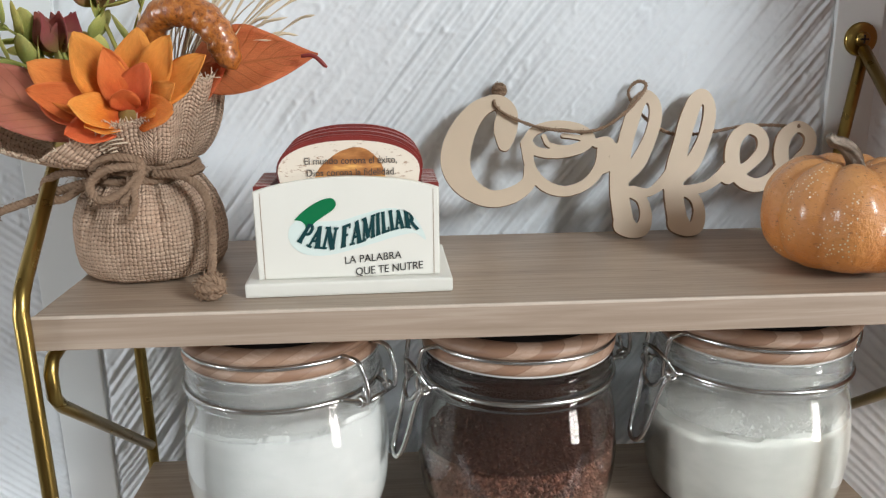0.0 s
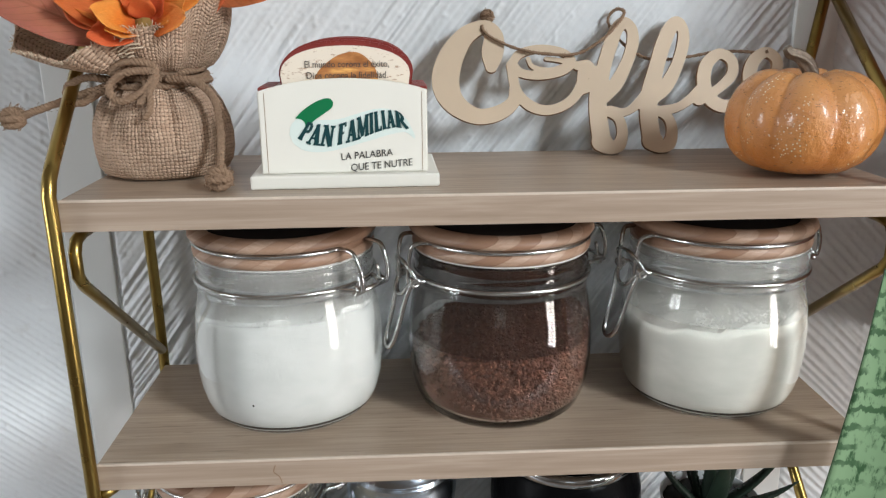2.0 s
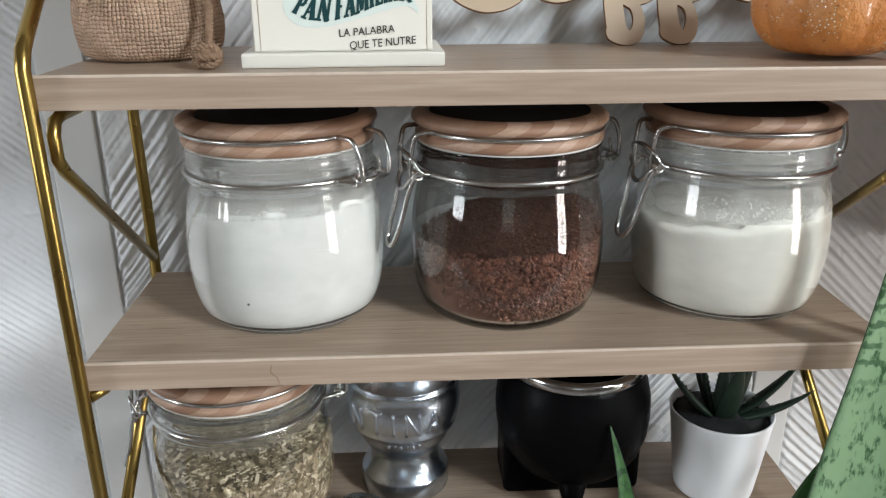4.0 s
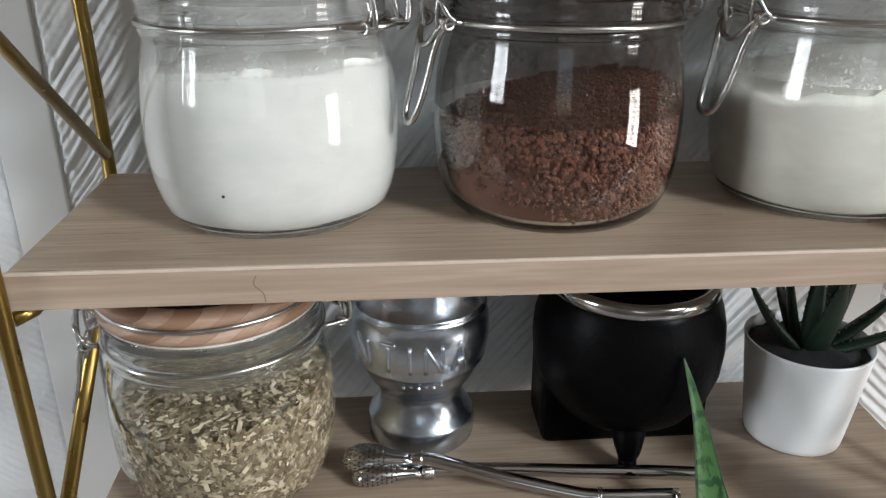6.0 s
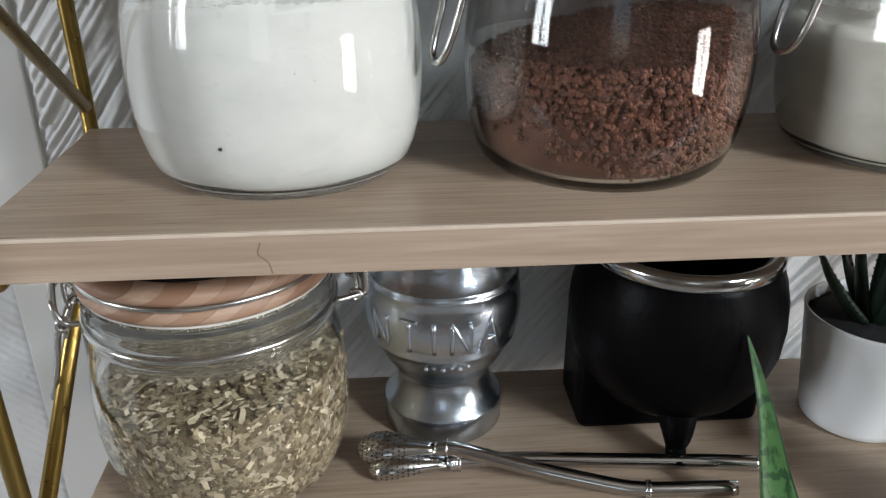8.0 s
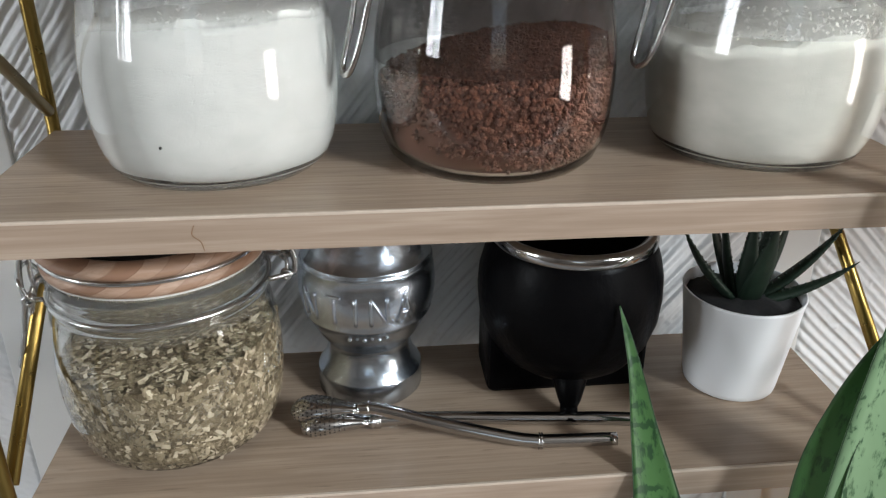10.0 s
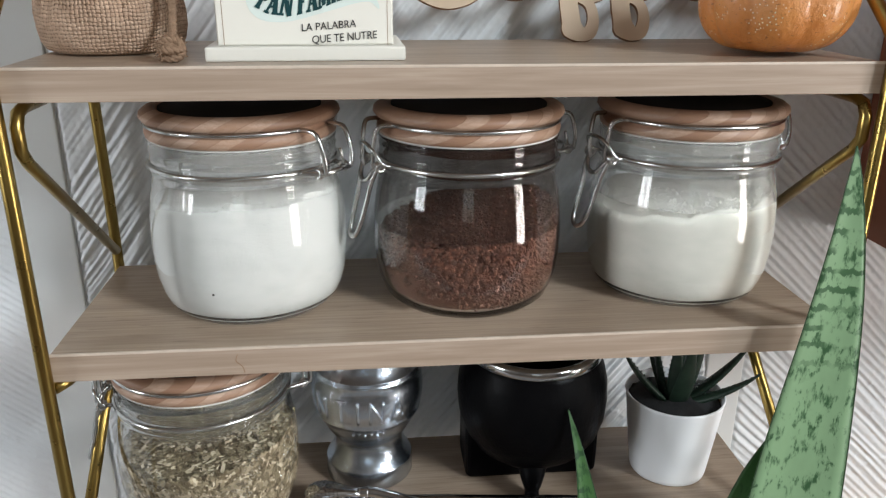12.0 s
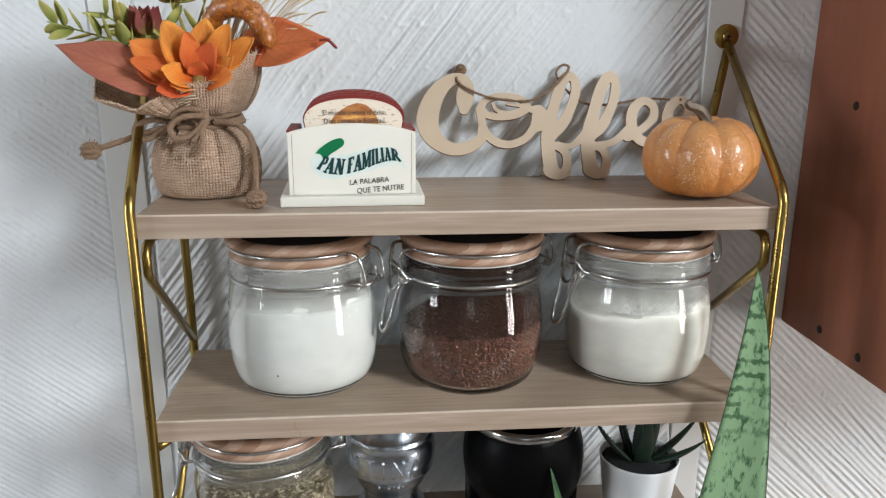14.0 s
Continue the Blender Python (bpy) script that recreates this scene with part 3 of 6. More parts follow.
def plaster_panel(x0, x1, z0, z1, step, lean, depth_low, depth_high, seed, pitch=1.0, bolder=0.0, comb=0.0, tooth=0.003):
    """Combed plaster: slanting trowel ridges, broken and uneven, in real relief."""
    nx, nz = int((x1 - x0) / step) + 1, int((z1 - z0) / step) + 1
    X, Z = np.meshgrid(np.linspace(x0, x1, nx), np.linspace(z0, z1, nz))
    wander = pitch ** 3 * 0.006 * (value_noise(X * 9 + 31, Z * 9 + 7, seed) - 0.5) + pitch ** 3 * 0.0014 * (value_noise(X * 45, Z * 45, seed + 1) - 0.5)
    ca, sa = math.cos(radians(lean)), math.sin(radians(lean))
    along = X * ca + Z * sa
    across = -X * sa + Z * ca + wander
    big = value_noise(across / (0.0062 * pitch) + 60, along / 0.24 + 40, seed + 2)
    mid = value_noise(across / (0.0030 * pitch) + 90, along / 0.13 + 80, seed + 3)
    thin = value_noise(across / (0.0016 * pitch) + 150, along / 0.07 + 30, seed + 8)
    tiny = value_noise(X / 0.0022 + 900, Z / 0.0022 + 900, seed + 4)
    patch = value_noise(X * 13 + 400, Z * 13 + 300, seed + 5)
    groove = np.clip((big - 0.28) * 2.4, 0, 1) * 0.22 + (1 - np.abs(2 * mid - 1)) ** 1.6 * 0.42 + thin * 0.42
    swing = across / tooth + 0.9 * value_noise(along / 0.09 + 20, across / 0.02 + 20, seed + 9)
    teeth = np.abs(np.sin(math.pi * swing)) ** 0.7 * (0.55 + 0.45 * value_noise(across / (2 * tooth) + 70, along / 0.06 + 10, seed + 10))
    groove = groove * (1 - comb) + comb * (1.0 - teeth)
    keep = np.clip((patch - 0.15) * 2.8, 0.35, 1.0)
    blob = np.clip(value_noise(X / 0.0055 + 77, Z / 0.0055 + 55, seed + 6) - 0.83, 0, 1) * 5.5
    rise = np.clip((Z - 1.28) / 0.30, 0, 1)
    depth = depth_low + (depth_high - depth_low) * rise
    depth = depth * (1 + bolder * np.clip((X - 0.07) / 0.08, 0, 1) * rise)     # deeper combing near the trim
    H = depth * (groove * keep + (1 - keep) * 0.5) + 0.00038 * tiny + 0.0009 * blob
    edge = np.minimum.reduce([X - x0, x1 - X]) + 0.0012 * (value_noise(Z / 0.006, X * 0 + seed, seed + 7) - 0.5)
    H = H * np.clip(edge / 0.004, 0, 1)
    verts = np.stack([X, WALL_Y + 0.0022 - H, Z], -1).reshape(-1, 3)
    i = np.arange(nx * nz).reshape(nz, nx)
    faces = np.stack([i[:-1, :-1], i[:-1, 1:], i[1:, 1:], i[1:, :-1]], -1).reshape(-1, 4)
    me = bpy.data.meshes.new("plaster_panel")
    me.vertices.add(len(verts))
    me.vertices.foreach_set("co", verts.ravel())
    me.loops.add(faces.size)
    me.loops.foreach_set("vertex_index", faces.ravel().astype(np.int32))
    me.polygons.add(len(faces))
    me.polygons.foreach_set("loop_start", np.arange(0, faces.size, 4, dtype=np.int32))
    me.polygons.foreach_set("use_smooth", np.ones(len(faces), dtype=bool))
    me.update(calc_edges=True)
    me.materials.append(WALL)
    return part("plaster_panel", me, wall_north)


plaster_panel(-0.244, 0.213, 1.02, 1.75, 0.0011, 52, 0.0058, 0.0029, 11, 0.92, 0.35)
plaster_panel(-0.60, -0.273, 1.08, 1.75, 0.0010, -38, 0.0026, 0.0022, 23, 0.75, 0.0, 0.6, 0.0050)
plaster_panel(0.241, 0.56, 1.08, 1.75, 0.0010, -44, 0.0042, 0.0030, 37, 0.75, 0.0, 0.55, 0.0058)
for x0, x1 in ((-0.2735, -0.2435), (0.2125, 0.2415)):
    part("trim_strip", box_mesh("trim_strip", (x0, WALL_Y - 0.0016, 1.02), (x1, WALL_Y + 0.003, 1.75), STRIP, 0.0008), wall_north)

# worktop far below the shelf, which carries the tall plant
counter = thing("counter", pose(0, 0, 0), "grey kitchen counter under the wall shelf", "counter")
part("worktop", box_mesh("worktop", (-1.2, -0.46, 0.90), (1.2, WALL_Y + 0.003, 0.94), COUNTER, 0.004), counter)
part("body", box_mesh("body", (-1.18, -0.42, 0.0), (1.18, WALL_Y + 0.003, 0.90), CABINET, 0.002), counter)

# ================= wooden wall cabinet =================
cabinet = thing("wall_cabinet", pose(0.305, 0, 1.362), "red-brown stained wooden wall cabinet with dark nail heads", "cabinet")
part("side_panel", box_mesh("side_panel", (0, -0.030, 0), (0.018, WALL_Y - 0.002, 0.75), CABINET, 0.0015), cabinet)
part("bottom_panel", box_mesh("bottom_panel", (0.0185, -0.012, 0.02), (0.50, WALL_Y - 0.002, 0.036), CABINET, 0.001), cabinet)
part("door", box_mesh("door", (0.0187, -0.030, 0.002), (0.50, -0.0125, 0.75), CABINET, 0.002), cabinet)
part("top_panel", box_mesh("top_panel", (0.0185, -0.012, 0.73), (0.50, WALL_Y - 0.002, 0.748), CABINET, 0.001), cabinet)
for ny, nz in ((0.084, 0.0145), (0.030, 0.0125), (0.077, 0.198)):
    part("nail", lathe("nail", [(0.0012, -0.001), (0.0036, 0.0), (0.0030, 0.0008), (0.001, 0.0010)], NAIL, 12), cabinet, m=pose(0, ny, nz, 0, -90, 0))

# ================= wall shelf =================
TIERS = (1.500, 1.357, 1.214)
shelf = thing("wall_shelf", pose(0, 0, 1.192), "three-tier wall shelf of oak-look boards on gold metal brackets", "shelf")
Z0 = 1.192
board_mesh = box_mesh("board", (-0.21, 0.001, -0.0155), (0.21, 0.125, 0), BOARD, 0.0006)
band_mesh = box_mesh("edge_band", (-0.2103, -0.0008, -0.0155), (0.2103, 0.0008, 0.0002), BAND, 0.0005)
# pale seam strip, with the edge's bright highlight painted into its colour
line_mesh = box_mesh("edge_line", (-0.2102, -0.00105, -0.0010), (0.2102, 0.0004, 0.0004), SEAM_GLINT, 0.0003)
for z in TIERS:
    b = part("board", board_mesh, shelf, m=pose(0, 0, z - Z0))
    part("edge_band", band_mesh, b)
    part("edge_line", line_mesh, b, "pale top edge seam with painted highlight")
# a crack in the front edge of the middle board
part("crack", tube("crack", spline([(-0.1165, -0.0009, -0.0035), (-0.1175, -0.0009, -0.0075), (-0.1145, -0.0009, -0.0105), (-0.1135, -0.0009, -0.0145)], 5), 0.00016, BURNT, 5), shelf, "thin dark crack", pose(0, 0, 1.357 - Z0))


def bracket(s):
    """One side frame of bent rods; s is -1 or 1."""
    br = new("bracket")
    br.parent = shelf
    br["label"] = "bent gold rod bracket"
    R = 0.0035
    x, xi = 0.2120 * s, 0.2058 * s
    xt = 0.2275 * s
    yb, yf = 0.1355, -0.0045
    z = lambda v: v - Z0

    def rod(pts, r=R):
        part("rod", tube("rod", pts, r, BRASS, 12), br)

    rod([(xt, 0.1385, z(1.604)), (0.2195 * s, 0.062, z(1.552)), (0.2128 * s, 0.006, z(1.5165)), (x, -0.001, z(1.511)), (x, yf, z(1.503)), (x, yf, z(1.40)), (x, yf, z(1.21)), (x, -0.001, z(1.197)), (x, 0.006, z(1.1945)), (x, 0.138, z(1.1945))])
    rod([(xt, 0.1385, z(1.600)), (0.2150 * s, yb, z(1.52)), (0.2138 * s, yb, z(1.40)), (0.2138 * s, yb, z(1.343)), (0.2138 * s, 0.131, z(1.3325)), (0.2140 * s, 0.118, z(1.3205)), (0.2140 * s, 0.004, z(1.2275))])
    rod([(xi, 0.120, z(1.4808)), (xi, 0.012, z(1.4808)), (xi, 0.004, z(1.479)), (xi, 0.0005, z(1.473)), (xi, 0.0005, z(1.462)), (xi, 0.006, z(1.455)), (0.2125 * s, 0.130, z(1.366))], 0.0031)
    rod([(xi, 0.120, z(1.3378)), (xi, 0.008, z(1.3378)), (0.2105 * s, 0.000, z(1.3375))], 0.0031)
    plate = part("plate", lathe("plate", [(0.0095, 0), (0.0100, 0.0008), (0.0098, 0.0022), (0.0088, 0.0030), (0.002, 0.0031)], BRASS, 28), br, m=pose(0.2280 * s, WALL_Y - 0.0016, z(1.610), 90, 0, 0))
    part("screw", lathe("screw", [(0.0045, 0.0030), (0.0044, 0.0042), (0.0030, 0.0052), (0.0005, 0.0056)], BRASS, 18), plate)
    part("cross_slot", joined("cross_slot", [box_geo((-0.0026, -0.0005, 0.0050), (0.0026, 0.0005, 0.0059)), box_geo((-0.0005, -0.0026, 0.0050), (0.0005, 0.0026, 0.0059))], NAIL, False), plate)


bracket(-1)
bracket(1)

# ================= clip-top jars =================
NECK = [(0.0508, 0.0775), (0.0507, 0.0790), (0.0513, 0.0802), (0.0517, 0.0818), (0.0510, 0.0832), (0.0506, 0.0842), (0.0507, 0.0866), (0.0514, 0.0876), (0.0510, 0.0888), (0.0510, 0.0915), (0.0515, 0.0930), (0.0511, 0.0946), (0.0511, 0.0968), (0.0516, 0.0978), (0.0508, 0.0987)]
OUT = [(0.034, 0.0008), (0.0405, 0.0), (0.0450, 0.0010), (0.0490, 0.0050), (0.0519, 0.0120), (0.0538, 0.0200), (0.0549, 0.0300), (0.0553, 0.0390), (0.0551, 0.0470), (0.0545, 0.0550), (0.0535, 0.0630), (0.0522, 0.0700), (0.0512, 0.0752)] + NECK
INNER = [(0.0495, 0.0983), (0.0493, 0.0880), (0.0494, 0.0800), (0.0498, 0.0750), (0.0508, 0.0700), (0.0521, 0.0628), (0.0531, 0.0550), (0.0537, 0.0470), (0.0539, 0.0390), (0.0535, 0.0300), (0.0524, 0.0205), (0.0506, 0.0122), (0.0477, 0.0062), (0.0438, 0.0035), (0.0390, 0.0030), (0.0060, 0.0030)]


def inner_radius(z):
    prev = None
    for r, h in INNER:
        if h <= z:
            if prev is None:
                return r
            t = (z - h) / (prev[1] - h)
            return r + (prev[0] - r) * t
        prev = (r, h)
    return 0.038


glass_mesh = lathe("glass_body", [(0.006, 0.0020)] + OUT + INNER, GLASS, 96)
LID_LOW = [(0.044, 0.0990), (0.0525, 0.0992), (0.0540, 0.1000), (0.0545, 0.1022), (0.0541, 0.1046), (0.0526, 0.1056), (0.0520, 0.1068), (0.0526, 0.1080), (0.0552, 0.1088), (0.0565, 0.1106), (0.0560, 0.1128), (0.0535, 0.1146), (0.0500, 0.1154), (0.0484, 0.1154), (0.0474, 0.1149), (0.0468, 0.1138), (0.004, 0.1135)]
lid_mesh = lathe("lid", [(r * 0.958, z) for r, z in LID_LOW], PINE, 80)
disc_mesh = lathe("chalk_disc", [(0.010, 0.1130), (0.0438, 0.1131), (0.0440, 0.1146), (0.0434, 0.1148), (0.002, 0.1148)], SLATE, 64)
seal_mesh = lathe("seal", [(0.0472, 0.0978), (0.0500, 0.0980), (0.0509, 0.0984), (0.0509, 0.0989), (0.0472, 0.0990)], plain("clear_rubber_seal", (0.62, 0.61, 0.58), 0.4), 64, close_top=False, close_bottom=False)
WR = 0.00128


def circle(r, z, a0=0.0, a1=360.0, n=48):
    return [(r * math.cos(radians(a0 + (a1 - a0) * i / n)), r * math.sin(radians(a0 + (a1 - a0) * i / n)), z) for i in range(n + (a1 - a0 < 360))]


WIRE_Z = 0.0848      # the neck wire lies in the groove under the glass rings
ring_mesh = joined("neck_ring", [tube_geo(circle(0.0519, WIRE_Z), WR * 1.1, 8, True)], WIRE)
# the bail runs in the lid's groove, with bent-down ends; the clasp is towards +x, the hinge towards -x
bail_geo = []
for s in (1, -1):
    arc = [(r * math.cos(a), s * r * math.sin(a), 0.1068) for r, a in [(0.0514, radians(14 + 152 * i / 20)) for i in range(21)]]
    pts = [(0.0600, s * 0.0082, 0.0815), (0.0608, s * 0.0088, 0.0895), (0.0590, s * 0.0098, 0.1030), (0.0562, s * 0.0115, 0.1066)] + arc + [(-0.0565, s * 0.0122, 0.1066), (-0.0605, s * 0.0124, 0.1046), (-0.0640, s * 0.0120, 0.0960), (-0.0648, s * 0.0114, 0.0880), (-0.0635, s * 0.0108, 0.0846), (-0.0605, s * 0.0102, 0.0844)]
    bail_geo.append(tube_geo(spline(pts, 4), WR, 8))
bail_mesh = joined("bail_wire", bail_geo, WIRE)
lever_mesh = tube("lever", spline([(0.0590, 0.0108, 0.0838), (0.0612, 0.0104, 0.0790), (0.0628, 0.0090, 0.0730), (0.0648, 0.0080, 0.0640), (0.0680, 0.0072, 0.0530), (0.0704, 0.0050, 0.0462), (0.0713, 0.0, 0.0440), (0.0704, -0.0050, 0.0462), (0.0680, -0.0072, 0.0530), (0.0648, -0.0080, 0.0640), (0.0628, -0.0090, 0.0730), (0.0612, -0.0104, 0.0790), (0.0590, -0.0108, 0.0838)], 5), WR * 1.1, WIRE, 8)


def coil(x, y0, y1, z, r, turns):
    """A short wound spring along y."""
    n = int(turns * 10)
    return [(x + r * math.cos(2 * math.pi * turns * i / n), y0 + (y1 - y0) * i / n, z + r * math.sin(2 * math.pi * turns * i / n)) for i in range(n + 1)]


link_mesh = joined("link", [tube_geo(spline([(0.0518, s * 0.0130, WIRE_Z), (0.0565, s * 0.0124, 0.0850), (0.0605, s * 0.0094, 0.0826), (0.0630, s * 0.0052, 0.0772), (0.0636, 0, 0.0752)], 5), WR, 8) for s in (1, -1)] + [tube_geo(coil(0.0578, s * 0.0100, s * 0.0142, WIRE_Z, 0.0023, 2.5), WR * 0.85, 6) for s in (1, -1)] + [tube_geo(spline([(0.0575, -0.0140, 0.0868), (0.0612, -0.0100, 0.0940), (0.0622, 0.0, 0.0962), (0.0612, 0.0100, 0.0940), (0.0575, 0.0140, 0.0868)], 5), WR * 0.9, 8)], WIRE)
hinge_mesh = joined("hinge", [tube_geo(spline([(-0.0510, s * 0.0156, WIRE_Z), (-0.0565, s * 0.0136, 0.0846), (-0.0640, s * 0.0108, 0.0848)], 4), WR * 1.1, 8) for s in (1, -1)] + [tube_geo(spline([(-0.0602, s * 0.0116, 0.0848), (-0.0606, s * 0.0088, 0.0900), (-0.0600, s * 0.0082, 0.0945)], 4), WR * 0.85, 8) for s in (1, -1)] + [tube_geo(coil(-0.0600, s * 0.0098, s * 0.0128, 0.0846, 0.0021, 2), WR * 0.8, 6) for s in (1, -1)] + [tube_geo([(-0.0640, 0.0120, 0.0850), (-0.0646, 0.0, 0.0854), (-0.0640, -0.0120, 0.0850)], WR, 8)], WIRE)


def fill_mesh(name, mat, level, slope, lump, seed, press=0.0003):
    """The contents: pressed against the glass, with an uneven top."""
    prof = [(0.008, 0.0032), (0.0395, 0.0029)]
    z = 0.0046
    while z < level - 0.002:
        prof.append((inner_radius(z) + press, z))
        z += 0.003
    top = [(inner_radius(level) - 0.0001, level)]
    for f in (0.985, 0.96, 0.92, 0.86, 0.78, 0.69, 0.59, 0.48, 0.37, 0.26, 0.14, 0.03):
        top.append((top[0][0] * f, level))

    def shape(a, r, zz):
        x, y = r * math.cos(a), r * math.sin(a)
        h = (zz / level) ** 4
        wob = noise.noise(Vector((x * 55, y * 55, seed))) + 0.5 * noise.noise(Vector((x * 150, y * 150, seed + 3))) + 0.25 * noise.noise(Vector((x * 400, y * 400, seed + 7)))
        up = zz + h * (slope[0] * x + slope[1] * y + lump * wob)
        hold = press if zz < level - 0.0045 else min(press, -0.0001)      # the rim of the heap stays clear of the glass
        k = min(1.0, (inner_radius(up) + hold) / r) if r > 0.03 else 1.0
        return (x * k, y * k, up)

    return lathe(name, prof + top, mat, 96, shape)


def chips(count, mat, name, pick, seed, size, stretch, splinters=0.12):
    """Loose pieces, each a small skewed block, joined into one mesh."""
    rng = random.Random(seed)
    verts, faces = [], []
    base_f = [(0, 2, 3, 1), (4, 5, 7, 6), (0, 1, 5, 4), (2, 6, 7, 3), (0, 4, 6, 2), (1, 3, 7, 5)]
    for _ in range(count):
        c, nrm = pick(rng)
        sx = size * rng.uniform(0.5, 1.3) * stretch[0] * (2.0 if rng.random() < splinters else 1)
        sy, sz = size * rng.uniform(0.5, 1.2) * stretch[1], size * rng.uniform(0.4, 1.0) * stretch[2]
        turn = nrm.to_track_quat("Z", "Y").to_matrix() @ Euler((rng.gauss(0, 0.16), rng.gauss(0, 0.16), rng.uniform(0, 6.3))).to_matrix()
        o = len(verts)
        for z in (-1, 1):
            for y in (-1, 1):
                for x in (-1, 1):
                    p = Vector((x * sx * rng.uniform(0.55, 1.1), y * sy * rng.uniform(0.55, 1.1), z * sz * rng.uniform(0.6, 1.1))) * 0.5
                    verts.append(tuple(c + turn @ p))
        faces += [tuple(i + o for i in q) for q in base_f]
    return mesh_from(name, verts, faces, mat, False)


def lumps(count, mat, name, pick, seed, size):
    """Rounded uneven grains, joined into one mesh."""
    rng = random.Random(seed)
    bm = bmesh.new()
    bmesh.ops.create_icosphere(bm, subdivisions=1, radius=1)
    base = [v.co.copy() for v in bm.verts]
    tri = [tuple(v.index for v in f.verts) for f in bm.faces]
    bm.free()
    verts, faces = [], []
    for _ in range(count):
        c, nrm = pick(rng)
        s = size * rng.uniform(0.45, 1.25)
        k = Vector((rng.uniform(0.7, 1.3), rng.uniform(0.7, 1.3), rng.uniform(0.7, 1.3)))
        o = len(verts)
        for v in base:
            p = c + s * Vector((v.x * k.x, v.y * k.y, v.z * k.z)) * rng.uniform(0.72, 1.1)
            flat = min(1.0, (inner_radius(p.z) - 0.0001) / max(1e-6, math.hypot(p.x, p.y)))      # pressed flat where it meets the glass
            verts.append((p.x * flat, p.y * flat, p.z))
        faces += [tuple(i + o for i in q) for q in tri]
    return mesh_from(name, verts, faces, mat, False)


def near_glass(z0, z1, gap, slope=(0, 0)):
    """Picks places just inside the glass, or on the top of the heap."""
    def pick(rng):
        if rng.random() < 0.80:
            a = rng.uniform(0, 2 * math.pi)
            z = rng.uniform(z0, z1)
            r = inner_radius(z) - gap - rng.random() * 0.0012
            n = Vector((math.cos(a), math.sin(a), 0))
            z += (slope[0] * r * math.cos(a) + slope[1] * r * math.sin(a)) * max(0, (z - z0) / (z1 - z0)) ** 3
            return Vector((r * math.cos(a), r * math.sin(a), z)), n
        a, r = rng.uniform(0, 2 * math.pi), 0.050 * math.sqrt(rng.random())
        r = min(r, inner_radius(z1) - gap - 0.001)
        return Vector((r * math.cos(a), r * math.sin(a), z1 + slope[0] * r * math.cos(a) + slope[1] * r * math.sin(a) + rng.uniform(-0.001, 0.0012))), Vector((0, 0, 1))
    return pick


def stuck(z0, z1, turn, span):
    """Crumbs that cling to the inside of the glass above the heap, over a span of room angles."""
    def pick(rng):
        a = radians(rng.gauss((span[0] + span[1]) / 2, (span[1] - span[0]) / 3) - turn)
        z = z0 + (z1 - z0) * rng.random() ** 1.6
        r = inner_radius(z) + 0.0001
        return Vector((r * math.cos(a), r * math.sin(a), z)), Vector((math.cos(a), math.sin(a), 0))
    return pick


def denser(pick, angle, amount):
    """Keeps more of the picked places high up and towards the room's right."""
    ca, sa = math.cos(radians(angle)), math.sin(radians(angle))

    def choose(rng):
        for _ in range(8):
            c, n = pick(rng)
            across = c.x * ca - c.y * sa
            if rng.random() < amount * (0.30 + across / 0.10 + (c.z - 0.012) / 0.040):
                break
        return c, n
    return choose


def jar(place, clasp_angle, label, content_label, content, extra=None, contents_name="contents"):
    j = thing("clip_top_jar", pose(*place, 0, 0, clasp_angle), label, "jar", "clip-top glass jars")
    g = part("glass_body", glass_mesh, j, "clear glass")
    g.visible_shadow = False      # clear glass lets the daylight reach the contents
    lid = part("lid", lid_mesh, j, "laminated pine lid")
    part("chalk_disc", disc_mesh, lid, "black disc")
    part("seal", seal_mesh, j)
    for nm, me in (("neck_ring", ring_mesh), ("bail_wire", bail_mesh), ("lever", lever_mesh), ("link", link_mesh), ("hinge", hinge_mesh)):
        part(nm, me, j, "galvanised wire")
    c = part(contents_name, content, j, content_label)
    if extra is not None:
        e = part("grain_layer", extra, c)
        e["kind"] = "stuff"
    return j


def away(v, angle):
    """A slope given in the room's axes, in the axes of a jar that is turned."""
    a = radians(-angle)
    return (v[0] * math.cos(a) - v[1] * math.sin(a), v[0] * math.sin(a) + v[1] * math.cos(a))


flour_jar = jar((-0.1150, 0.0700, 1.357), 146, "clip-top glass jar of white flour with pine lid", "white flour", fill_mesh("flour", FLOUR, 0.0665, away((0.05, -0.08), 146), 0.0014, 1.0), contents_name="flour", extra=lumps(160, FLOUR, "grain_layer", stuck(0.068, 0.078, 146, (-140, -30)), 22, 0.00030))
for dx, dy, dz, r in ((-0.0145, -0.0514, 0.0222, 0.0007), (0.012, -0.0526, 0.047, 0.00022), (0.018, -0.0512, 0.0445, 0.00018), (0.010, -0.0518, 0.025, 0.00018)):
    a = radians(-146)
    part("speck", lathe("speck", [(0.0001, -r), (r * 0.8, -r * 0.6), (r, 0), (r * 0.8, r * 0.6), (0.0001, r)], NAIL, 10), flour_jar, "dark speck", Matrix.Translation((dx * math.cos(a) - dy * math.sin(a), dx * math.sin(a) + dy * math.cos(a), dz)))
milk_jar_place = (0.1432, 0.0705, 1.357)
FILM_Z = (0.060, 0.0635, 0.067, 0.0700, 0.0735, 0.0765, 0.080, 0.084, 0.088, 0.0925, 0.0975)
film_mesh = lathe("dust_film", [(inner_radius(z) + 0.0001, z) for z in FILM_Z], DUST, 72, None, False, False)
brown_film_mesh = lathe("dust_film", [(inner_radius(z) + 0.0001, z) for z in (0.0475, 0.0520, 0.056) + FILM_Z], COCOA_DUST_SHADE, 72, None, False, False)
